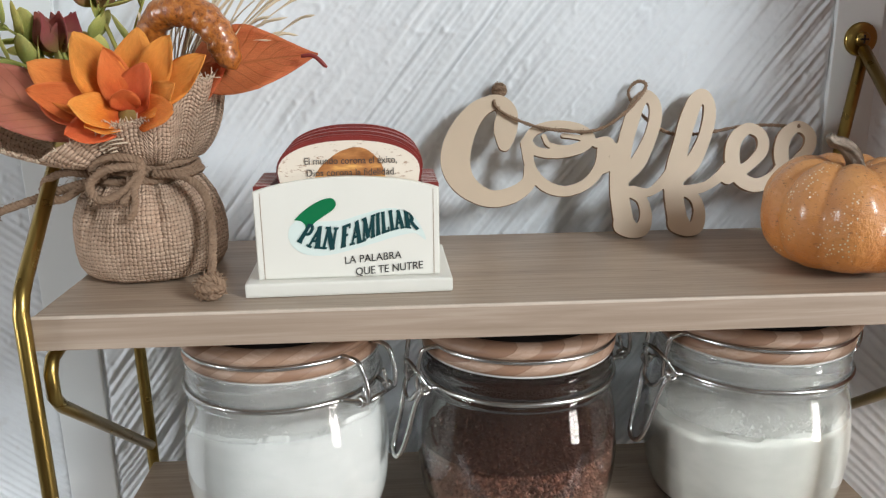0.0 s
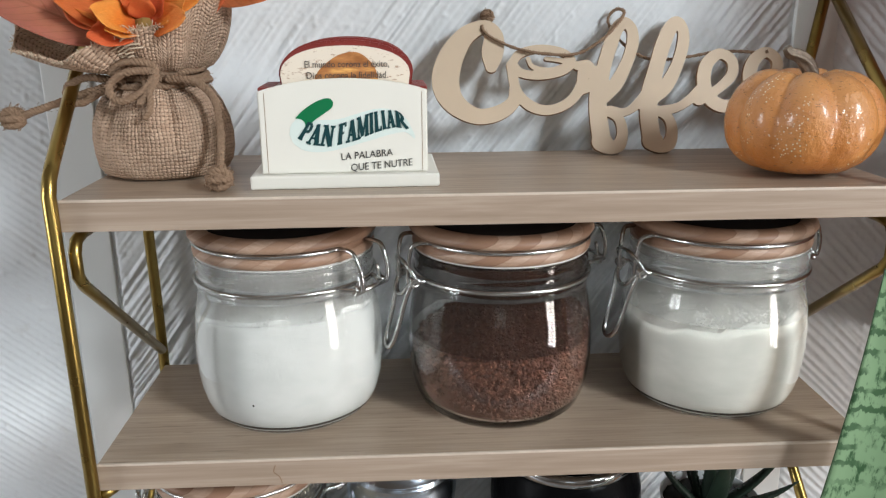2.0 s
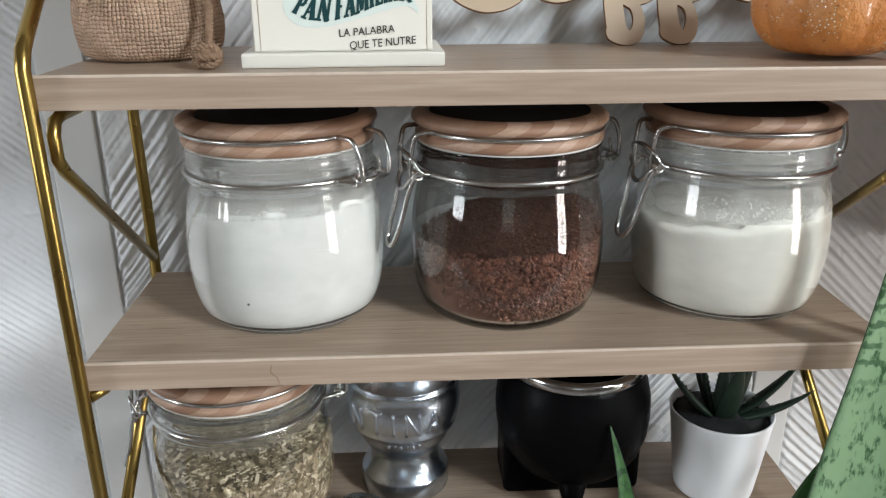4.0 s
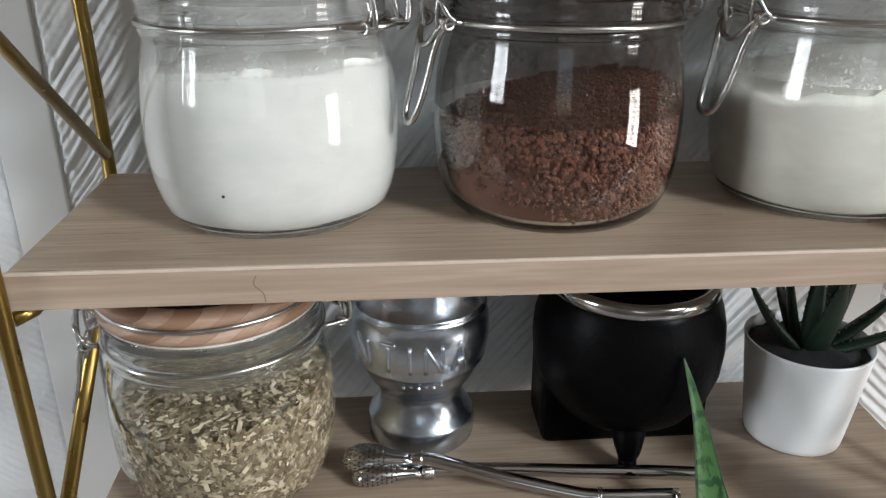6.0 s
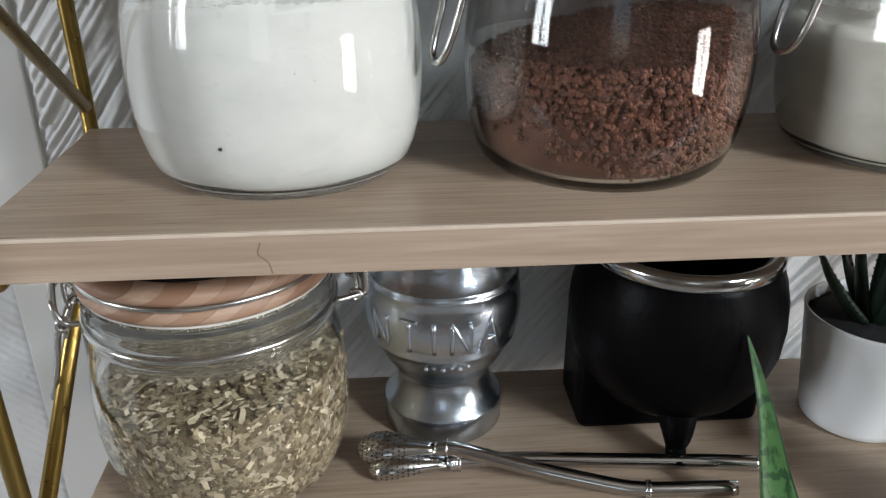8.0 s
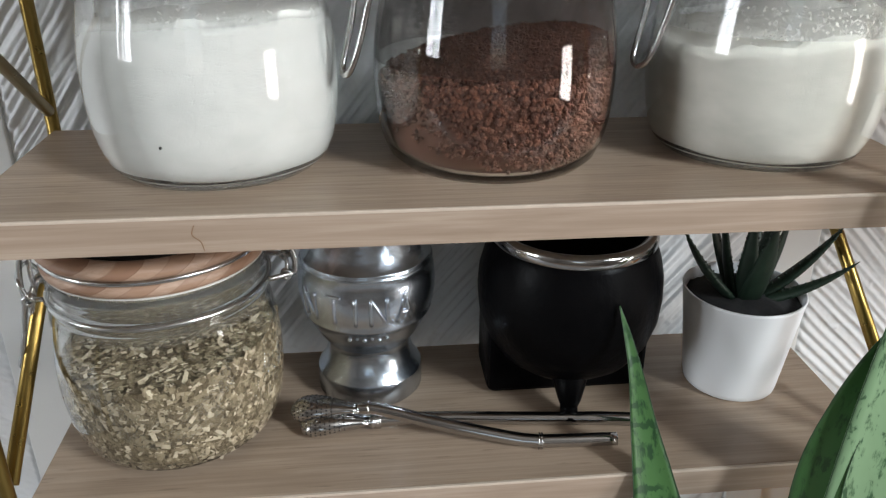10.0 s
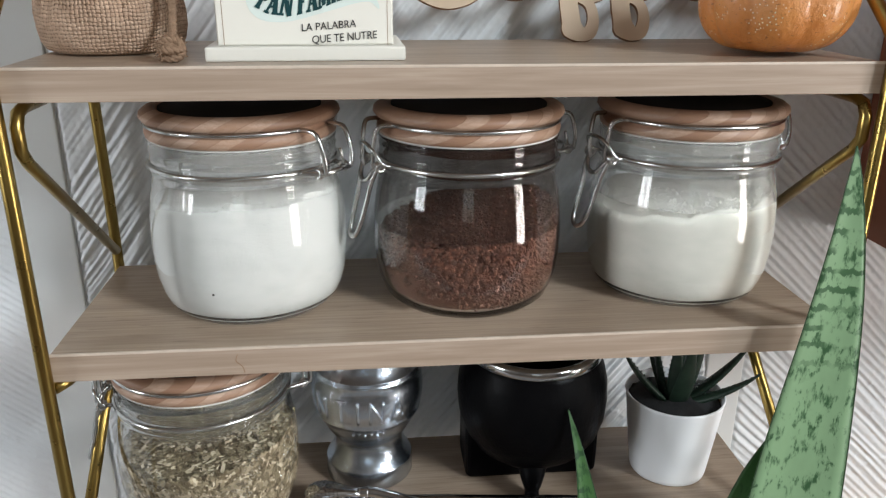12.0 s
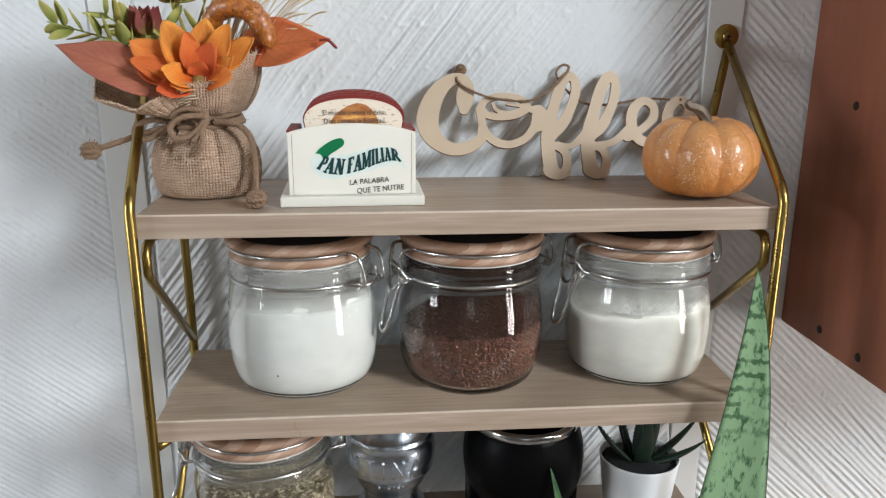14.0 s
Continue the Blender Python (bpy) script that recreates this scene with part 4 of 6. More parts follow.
A2 = 198
s2 = away((0.17, 0.02), A2)
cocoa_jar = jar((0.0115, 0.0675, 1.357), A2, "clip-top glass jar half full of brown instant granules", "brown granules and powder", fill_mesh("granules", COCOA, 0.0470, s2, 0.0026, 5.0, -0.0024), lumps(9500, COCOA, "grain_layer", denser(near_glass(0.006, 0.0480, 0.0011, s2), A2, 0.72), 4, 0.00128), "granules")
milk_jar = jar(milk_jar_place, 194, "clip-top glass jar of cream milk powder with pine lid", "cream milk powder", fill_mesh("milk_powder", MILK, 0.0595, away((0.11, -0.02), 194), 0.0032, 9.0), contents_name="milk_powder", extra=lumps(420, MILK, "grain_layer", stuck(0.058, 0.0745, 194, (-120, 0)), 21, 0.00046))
for holder_jar, coat in ((flour_jar, film_mesh), (milk_jar, film_mesh), (cocoa_jar, brown_film_mesh)):
    part("dust_film", coat, holder_jar, "thin clinging film of powder, shade painted into the brown one")
haze_mesh = lathe("dust_film", [(inner_radius(z) + 0.0001, z) for z in FILM_Z[4:]], HAZE, 72, None, False, False)
A4 = 188
s4 = away((0.10, 0.03), A4)
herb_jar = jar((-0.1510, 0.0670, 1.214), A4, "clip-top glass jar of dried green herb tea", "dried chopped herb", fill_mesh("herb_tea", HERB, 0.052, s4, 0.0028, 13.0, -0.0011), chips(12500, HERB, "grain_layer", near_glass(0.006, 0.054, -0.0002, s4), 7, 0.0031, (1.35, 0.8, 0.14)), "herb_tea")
part("dust_film", haze_mesh, herb_jar, "faint painted haze on the neck")

# ================= burlap pouch with flowers =================
BX, BY = -0.1760, 0.0760
pouch = thing("flower_pouch", pose(BX - 0.0015, BY, 1.5), "burlap pouch tied with jute twine, full of orange artificial flowers", "flower arrangement")


def ring_value(a, table):
    """Smooth value round the circle from (degrees, value) pairs."""
    d = math.degrees(a) % 360
    n = len(table)
    for i in range(n):
        d0, v0 = table[i]
        d1, v1 = table[(i + 1) % n]
        if i == n - 1:
            d1 += 360
        if d0 <= d < d1 or (i == n - 1 and d + 360 < d1):
            t = ((d if d >= d0 else d + 360) - d0) / (d1 - d0)
            t = t * t * (3 - 2 * t)
            return v0 + (v1 - v0) * t
    return table[0][1]


# angle 0 is to the right, 90 to the wall, 180 to the left, 270 to the front
RIM_R = ((0, 0.041), (45, 0.040), (90, 0.044), (135, 0.056), (180, 0.073), (205, 0.070), (235, 0.054), (258, 0.040), (268, 0.038), (300, 0.038), (330, 0.040))
RIM_Z = ((0, 0.100), (45, 0.098), (90, 0.094), (135, 0.090), (180, 0.086), (205, 0.068), (228, 0.062), (250, 0.073), (268, 0.077), (300, 0.083), (330, 0.097))
BODY = [(0.008, 0.0006), (0.0315, 0.0004), (0.0360, 0.002), (0.0385, 0.006), (0.0400, 0.013), (0.0402, 0.020), (0.0385, 0.029), (0.0345, 0.038), (0.0290, 0.0455), (0.0232, 0.0515), (0.0200, 0.0550)]
COLLAR = [(0.0200 + 0.001 * i, 1.0 + i) for i in range(1, 11)]


def pouch_shape(a, r, z):
    if z < 1:
        t = max(0, (z - 0.012) / 0.043)
        pleat = 0.075 * t * math.cos(9 * a + 2.0 * math.sin(2 * a)) + 0.03 * t * math.cos(17 * a) - 0.26 * t * math.exp(-((math.degrees(a) - 292) / 5) ** 2) - 0.26 * t * math.exp(-((math.degrees(a) - 232) / 5) ** 2) - 0.2 * t * math.exp(-((math.degrees(a) - 335) / 6) ** 2)
        k = 1 + pleat + 0.02 * noise.noise(Vector((math.cos(a) * 2, math.sin(a) * 2, z * 40)))
        wide = 0.975 if math.cos(a) < 0 else 0.975 - 0.075 * math.cos(a)
        return (wide * r * k * math.cos(a), 0.975 * r * k * math.sin(a), z)
    t = (z - 1) / 10
    rr, zz = ring_value(a, RIM_R), ring_value(a, RIM_Z)
    fold = 0.0028 * math.sin(5 * a + 1.0) * math.sin(math.pi * min(1, t * 1.1)) + 0.0014 * math.sin(11 * a)
    rad = 0.020 + (rr - 0.020) * t ** 0.55 + fold
    h = 0.055 + (zz - 0.055) * t ** 1.15 + 0.0012 * math.sin(7 * a) * t
    return (rad * math.cos(a), rad * math.sin(a), h)


bag = part("bag", lathe("bag", BODY + COLLAR, BURLAP, 128, pouch_shape, close_top=False), pouch, "coarse woven burlap")
sol = bag.modifiers.new("cloth thickness", "SOLIDIFY")
sol.thickness, sol.offset = 0.0012, -1
# frayed threads on the rim
rng = random.Random(3)
fray = []
for _ in range(520):
    a = rng.uniform(0, 2 * math.pi)
    p = Vector(pouch_shape(a, 0.03, 11.0))
    out = Vector((math.cos(a), math.sin(a), 0)) * rng.uniform(-0.2, 1.0) + Vector((0, 0, rng.uniform(-0.3, 1.0)))
    L = rng.uniform(0.0008, 0.0052) * (0.55 if 120 < math.degrees(a) < 245 else 1.0)
    bend = Vector((rng.uniform(-1, 1), rng.uniform(-1, 1), rng.uniform(-1, 1))) * L * 0.5
    start = p - out * 0.001
    fray.append(tube_geo([start, start + out * L * 0.5 + bend * 0.4, start + out * L + bend], 0.00022, 4))
f = part("frayed_threads", joined("frayed_threads", fray, FRAY), bag)
f["kind"] = "stuff"
# pulled pale weft threads on the front flap
for k in range(6):
    a0 = radians(254 + rng.uniform(-4, 4))
    a1 = radians(271 + rng.uniform(-6, 6))
    lift = 6.0 + 0.75 * k
    strand = []
    for i in range(5):
        p = Vector(pouch_shape(a0 + (a1 - a0) * i / 4, 0.03, lift))
        strand.append(p + Vector((math.cos(a0), math.sin(a0), 0)) * (0.0012 + 0.0012 * math.sin(math.pi * i / 4) + rng.uniform(0, 0.0004)))
    part("loose_thread", tube("loose_thread", spline(strand, 4), 0.00064, FRAY, 6, flat=0.7), bag)
# inside filling under the stems
part("filling", lathe("filling", [(0.002, 0.048), (0.012, 0.050), (0.0165, 0.058), (0.014, 0.062), (0.001, 0.064)], SOIL, 24), pouch)

TW = 0.0022
# angle helpers in the pouch's own axes: x right, y to the wall
neck_loops = []
for k, (dz, dr) in enumerate(((0.0530, 0.0015), (0.0565, 0.0005), (0.0500, 0.003))):
    neck_loops += rope_geo([((0.0225 + dr) * math.cos(t), (0.0225 + dr) * math.sin(t), dz + 0.001 * math.sin(t * 2 + k)) for t in [math.radians(20 * i) for i in range(19)]], TW)
part("tie", joined("tie", neck_loops, TWINE), pouch, "jute twine")
part("bow", joined("bow", rope_geo([(-0.012, -0.025, 0.052), (-0.016, -0.031, 0.058), (-0.006, -0.033, 0.0625), (0.006, -0.031, 0.060), (0.004, -0.033, 0.052), (-0.004, -0.036, 0.045), (-0.013, -0.036, 0.043), (-0.017, -0.034, 0.050), (-0.008, -0.034, 0.057), (0.006, -0.032, 0.057), (0.004, -0.034, 0.049), (-0.002, -0.037, 0.041)], TW)
     + rope_geo([(0.000, -0.030, 0.052), (0.004, -0.0365, 0.046), (0.004, -0.040, 0.038), (0.001, -0.0405, 0.0345)], TW * 0.8), TWINE), pouch, "looped jute twine")
part("side_loop", joined("side_loop", rope_geo([(-0.018, -0.020, 0.052), (-0.032, -0.022, 0.054), (-0.042, -0.022, 0.050), (-0.043, -0.023, 0.043), (-0.036, -0.024, 0.041), (-0.026, -0.024, 0.046), (-0.017, -0.023, 0.051)], TW)
     + rope_geo([(-0.020, -0.021, 0.050), (-0.040, -0.020, 0.044), (-0.058, -0.019, 0.038), (-0.071, -0.019, 0.034)], TW), TWINE), pouch, "looped jute twine")
part("hanging_end", joined("hanging_end", rope_geo([(0.010, -0.026, 0.053), (0.024, -0.027, 0.052), (0.034, -0.029, 0.044), (0.0375, -0.034, 0.030), (0.0385, -0.042, 0.016), (0.040, -0.056, 0.0065)], TW), TWINE), pouch, "jute twine")


def knot(x, y, z, size, seed):
    r = random.Random(seed)
    geos = [lathe_geo([(0.0003, -size), (size * 0.7, -size * 0.7), (size, 0), (size * 0.7, size * 0.7), (0.0003, size)], 16)[:2]]
    for _ in range(40):
        d = Vector((r.uniform(-1, 1), r.uniform(-1, 1), r.uniform(-1, 1))).normalized()
        e = d.orthogonal().normalized() * size * r.uniform(0.2, 0.8)
        geos.append(tube_geo([d * size * 0.8, d * size * 1.25 + e * 0.5, d * size * 1.5 + e], 0.00025, 4))
    for k in range(3):
        t = [k * 1.05 + i * math.pi / 6 for i in range(13)]
        geos += rope_geo([(size * 0.95 * math.cos(q), size * 0.95 * math.sin(q) * math.cos(k), size * 0.95 * math.sin(q) * math.sin(k)) for q in t], size * 0.38)
    return [([(a + x, b + y, c + z) for a, b, c in v], fc) for v, fc in geos]


part("knot", joined("knot", knot(0.0405, -0.0585, 0.0062, 0.0052, 1), TWINE), pouch, "frayed twine knot")
part("knot", joined("knot", knot(-0.0745, -0.019, 0.033, 0.0050, 2), TWINE), pouch, "frayed twine knot")


def blade(name, length, width, mat, curl=0.3, cup=0.25, tip=1.6, nu=6, nv=14, twist=0.0, ripple=0.0, seed=0, thick=0.00035, peak=0.75):
    """A petal or leaf lying along +y from the origin, with a cupped cross-section and a curl upwards."""
    verts, faces, uvs = [], [], []
    for sd in (0, 1):
        for j in range(nv + 1):
            t = j / nv
            w = width * 0.5 * (math.sin(math.pi * min(1, t ** peak * 0.97 + 0.03)) ** (0.8 if t < 0.55 else 1 / tip * 1.3)) + 0.0003
            ang = curl * t
            cy = length * (math.sin(curl * t) / curl if abs(curl) > 1e-3 else t)
            cz = length * ((1 - math.cos(curl * t)) / curl if abs(curl) > 1e-3 else 0)
            for i in range(nu + 1):
                s = i / nu * 2 - 1
                x = s * w
                up = cup * width * 0.5 * s * s * (1 - 0.3 * t) * min(1, w / (width * 0.5)) ** 1.5 + ripple * math.sin(9 * t + 3 * s + seed) * abs(s)
                q = twist * t
                xx, uu = x * math.cos(q) - up * math.sin(q), x * math.sin(q) + up * math.cos(q)
                uu -= sd * thick
                verts.append((xx, cy - uu * math.sin(ang), cz + uu * math.cos(ang)))
                uvs.append((i / nu, t))
    row = nu + 1
    half = row * (nv + 1)
    for j in range(nv):
        for i in range(nu):
            a = j * row + i
            faces.append((a, a + 1, a + row + 1, a + row))
            faces.append((half + a + row, half + a + row + 1, half + a + 1, half + a))
    rim = [i for i in range(row)] + [j * row + nu for j in range(1, nv + 1)] + [nv * row + i for i in range(nu - 1, -1, -1)] + [j * row for j in range(nv - 1, 0, -1)]
    for a, b in zip(rim, rim[1:] + rim[:1]):
        faces.append((b, a, half + a, half + b))
    return mesh_from(name, verts, faces, mat, True, uvs)


def aim(at, towards, roll=0.0):
    """A pose at a place whose +y points along a direction; +z is as near to up as it can be."""
    y = Vector(towards).normalized()
    x = y.cross(Vector((0, 0, 1)))
    x = Vector((1, 0, 0)) if x.length < 1e-4 else x.normalized()
    m = Matrix((x, y, x.cross(y))).transposed().to_4x4()
    return Matrix.Translation(at) @ m @ pose(0, 0, 0, 0, roll, 0)


def facing(at, towards, face, roll=0.0):
    """A pose at a place whose +y points along a direction and whose +z looks as near as it can along face."""
    y = Vector(towards).normalized()
    f = Vector(face)
    z = (f - y * f.dot(y)).normalized()
    m = Matrix((y.cross(z), y, z)).transposed().to_4x4()
    return Matrix.Translation(at) @ m @ pose(0, 0, 0, 0, roll, 0)


# the open orange bloom: petals as (across, towards the wall, up, length, breadth, which mesh)
CENTRE = Vector((0.003, -0.029, 0.080))
bloom = part("bloom", lathe("bloom", [(0.0005, -0.005), (0.004, -0.003), (0.0052, 0.001), (0.0036, 0.004), (0.0005, 0.005)], BUD, 16), pouch, "open orange cloth bloom", Matrix.Translation(CENTRE) @ pose(0, 0, 0, 50, 0, 0))
petal_meshes = [blade("petal", 0.036, w, PETAL, c, 0.34, 1.9, 10, 20, tw, 0.0012, i, peak=0.90) for i, (w, c, tw) in enumerate(((0.0205, 0.26, 0.22), (0.0195, 0.50, -0.30), (0.0180, 0.70, 0.35), (0.0165, 0.18, -0.22)))]
for dx, dy, dz, size, kind in (
        (-0.65, 0.35, 0.72, 1.00, 0), (0.40, 0.40, 0.88, 0.95, 0), (-0.45, -0.05, 0.90, 1.10, 0), (0.12, 0.30, 0.92, 1.06, 0), (0.55, 0.05, 0.85, 1.10, 3), (0.82, 0.05, 0.55, 1.20, 3),
        (-0.88, 0.05, 0.48, 1.26, 0), (-0.93, -0.15, 0.30, 1.12, 3), (-0.95, -0.05, 0.12, 0.98, 0), (-0.15, -0.20, 0.90, 0.84, 3), (0.35, -0.15, 0.65, 0.72, 0), (0.65, -0.20, 0.38, 0.78, 3),
        (0.75, -0.35, 0.10, 0.70, 0), (-0.70, -0.60, 0.18, 0.76, 1), (-0.80, -0.40, -0.25, 0.74, 1), (-0.55, -0.55, -0.20, 0.55, 1), (0.05, -0.35, 0.55, 0.45, 1)):
    d = Vector((dx, dy, dz)).normalized()
    m = facing(d * 0.003, d, (-dx * 0.45, -0.95, 0.55 - dz * 0.3), rng.uniform(-16, 16)) @ Matrix.Diagonal((1.00 * size ** 0.5, 1.02 * size, size, 1))
    part("petal", petal_meshes[kind], bloom, m=Matrix.Rotation(radians(-50), 4, "X") @ m)

part("leaf", blade("leaf", 0.082, 0.029, BIG_LEAF, -0.25, 0.30, 1.5, 12, 26, 0.45, 0.0026), pouch, "burgundy and orange cloth leaf", facing((-0.014, -0.031, 0.074), (-0.082, 0.004, 0.039), (-0.15, -0.72, 0.69)))
part("leaf", blade("leaf", 0.064, 0.033, RUST_LEAF, -0.30, 0.50, 1.15, 10, 22, -0.25, 0.0018), pouch, "rust-orange cloth leaf", facing((0.026, 0.000, 0.099), (0.062, -0.012, 0.012), (0.1, -0.9, 0.4)))
part("leaf", blade("leaf", 0.042, 0.024, RUST_LEAF, 0.25, 0.3, 1.3, 8, 16, 0.2, 0.0012), pouch, "rust-orange cloth leaf", facing((0.012, 0.000, 0.080), (0.62, -0.1, 0.42), (0.1, -0.9, 0.3)))
part("leaf_stalk", tube("leaf_stalk", spline([(0.082, -0.012, 0.1065), (0.088, -0.013, 0.1065), (0.094, -0.013, 0.1010)], 5), [0.0011] * 10 + [0.0006], RED, 6), pouch)

# a curved glazed gourd arching over the bloom
gp = spline([(0.004, 0.004, 0.108), (0.012, -0.004, 0.123), (0.024, -0.010, 0.1285), (0.036, -0.012, 0.1255), (0.0435, -0.013, 0.117), (0.0465, -0.013, 0.107), (0.0445, -0.013, 0.102)], 6)
gr = [0.0062 + 0.0016 * math.sin(i / (len(gp) - 1) * math.pi) + 0.0005 * math.sin(i * 1.7) for i in range(len(gp))]
gr[-1], gr[-2], gr[-3] = 0.002, 0.0045, 0.0060
part("gourd", tube("gourd", gp, gr, GOURD, 20), pouch, "small curved orange gourd")

# dusky red buds on stalks
for (x, y, z), (sx, sy) in (((-0.018, 0.004, 0.133), (0.0, 0.01)), ((-0.036, 0.000, 0.112), (-0.01, 0.0))):
    b = part("bud", tube("bud_stalk", spline([(sx * 0.5, sy * 0.5 + 0.004, 0.062), ((x + sx) / 2, (y + sy) / 2, z - 0.03), (x, y, z)], 6), 0.0011, SPRIG, 6), pouch, "dusky red cloth bud")
    for k in range(6):
        az = k * math.pi / 3 + x * 40
        part("petal", blade("petal", 0.021, 0.015, BUD, 0.55, 0.6, 1.2, ripple=0.0004, seed=k), b, m=aim((x, y, z - 0.002), (math.cos(az) * 0.42, math.sin(az) * 0.42, 1.0), 90))

# olive sprigs
sprig_leaf = blade("sprig_leaf", 0.0175, 0.0120, SPRIG, 0.4, 0.3, 2.2, 5, 10)


def sprig(base, mid, end, n, seed):
    r = random.Random(seed)
    path = spline([base, mid, end], 10)
    st = part("sprig", tube("sprig_stem", path, [0.0012 - 0.0007 * i / len(path) for i in range(len(path))], SPRIG, 6), pouch, "olive green sprig")
    for k in range(n):
        i = int(len(path) * (0.45 + 0.54 * k / max(1, n - 1))) - 1
        p = Vector(path[i])
        d = (Vector(path[i]) - Vector(path[max(0, i - 2)])).normalized()
        s = d.cross(Vector((0, 1, 0.2))).normalized() * (1 if k % 2 else -1)
        part("sprig_leaf", sprig_leaf, st, m=aim(p, d * 0.7 + s * r.uniform(0.5, 1.0) + Vector((0, r.uniform(-0.4, 0.2), 0)), r.uniform(-40, 40)))


sprig((-0.010, 0.004, 0.070), (-0.045, -0.002, 0.100), (-0.098, -0.006, 0.118), 15, 1)
sprig((-0.008, 0.006, 0.070), (-0.040, 0.004, 0.105), (-0.064, 0.000, 0.124), 9, 2)
sprig((-0.002, 0.008, 0.070), (-0.022, 0.004, 0.108), (-0.006, -0.002, 0.140), 6, 3)
sprig((0.000, 0.008, 0.070), (-0.004, 0.006, 0.108), (0.010, 0.004, 0.145), 5, 4)

# dried grass
grass = []
for _ in range(64):
    a = rng.uniform(-0.1, 0.85)
    L = rng.uniform(0.06, 0.105)
    d = Vector((math.sin(a), rng.uniform(-0.25, 0.25), math.cos(a)))
    b0 = Vector((0.010, 0.012, 0.070)) + Vector((rng.uniform(-1, 1), rng.uniform(-1, 1), 0)) * 0.006
    droop = Vector((rng.uniform(0, 0.4), rng.uniform(-0.3, 0.2), rng.uniform(-0.5, 0.1))) * L * 0.4
    line = spline([b0, b0 + d * L * 0.5, b0 + d * L * 0.85 + droop * 0.4, b0 + d * L + droop], 4)
    grass.append(tube_geo(line, [0.0009 + 0.0008 * (1 if i > len(line) - 6 else 0) for i in range(len(line) - 1)] + [0.0002], 4, flat=0.4))
gob = part("dried_grass", joined("dried_grass", grass, STRAW), pouch, "pale dried grass")
gob["kind"] = "stuff"

# ================= cream coaster holder =================
holder = thing("coaster_holder", pose(-0.0740, 0.018, 1.5, 0, 0, 1.5), "cream painted wooden holder with printed bread-slice coasters", "coaster holder")
holder.scale = (0.985, 0.985, 0.985)
part("base", box_mesh("base", (-0.0485, 0.0, 0.0), (0.0485, 0.062, 0.0070), CREAM, 0.0012), holder)


def arch(w, z0, z1, rise, n=20):
    pts = [(-w, z0), (w, z0), (w, z1)]
    for i in range(1, n):
        t = 1 - 2 * i / n
        pts.append((w * t, z1 + rise * (1 - t * t) ** 0.9))
    return pts + [(-w, z1)]


front = part("front_panel", outline_mesh("front_panel", arch(0.0428, 0.0072, 0.0490, 0.0062), 0.0055, 0.0095, CREAM, 0.0006), holder)
part("back_panel", outline_mesh("back_panel", arch(0.0410, 0.0072, 0.0360, 0.0050), 0.0500, 0.0540, CREAM, 0.0006), holder)
for s in (-1, 1):
    cheek = part("cheek", box_mesh("cheek", (s * 0.0392 - 0.0022, 0.0097, 0.0072), (s * 0.0392 + 0.0022, 0.0498, 0.0440), CREAM, 0.0005), holder)
    for k in range(10):
        y = 0.0110 + k * 0.0040
        part("ridge", box_mesh("ridge", (s * 0.0392 - 0.0040, y, 0.0435), (s * 0.0392 + 0.0040, y + 0.0022, 0.0508), RED, 0.0007), cheek, "red ridge")
        if k < 9:
            part("gap", box_mesh("gap", (s * 0.0392 - 0.0038, y + 0.0021, 0.0436), (s * 0.0392 + 0.0038, y + 0.0041, 0.0505), CREAM, 0), cheek)

Y = 0.0053       # just proud of the painted panel
UNIT = 0.00012   # the printed marks are laid out on a grid of this size


def grid(px, pz):
    """A place on the panel from the mark's own grid: across from its left end, down from its top."""
    return (-0.0412 + (px - 100) * UNIT, 0.0467 - (pz - 253) * UNIT)


swoosh = [(212, 412), (222, 372), (258, 344), (300, 350), (340, 354), (420, 352), (500, 330), (580, 311), (645, 314), (700, 345), (732, 395), (745, 440), (705, 412), (640, 420), (560, 442), (480, 464), (400, 484), (330, 491), (268, 481), (228, 450)]
part("mint_swoosh", outline_mesh("mint_swoosh", [grid(*q) for q in spline(swoosh + swoosh[:1], 4)][:-1], Y, Y + 0.0004, MINT), front)
# a green loaf shape: rounded end, notched lower end
leafy = [(240, 345), (275, 312), (320, 282), (362, 265), (390, 265), (402, 283), (392, 306), (350, 335), (320, 355), (300, 375), (283, 391), (280, 366), (265, 350)]
part("green_mark", outline_mesh("green_mark", [grid(*q) for q in spline(leafy + leafy[:1], 3)][:-1], Y - 0.0002, Y + 0.0004, GREEN), front)

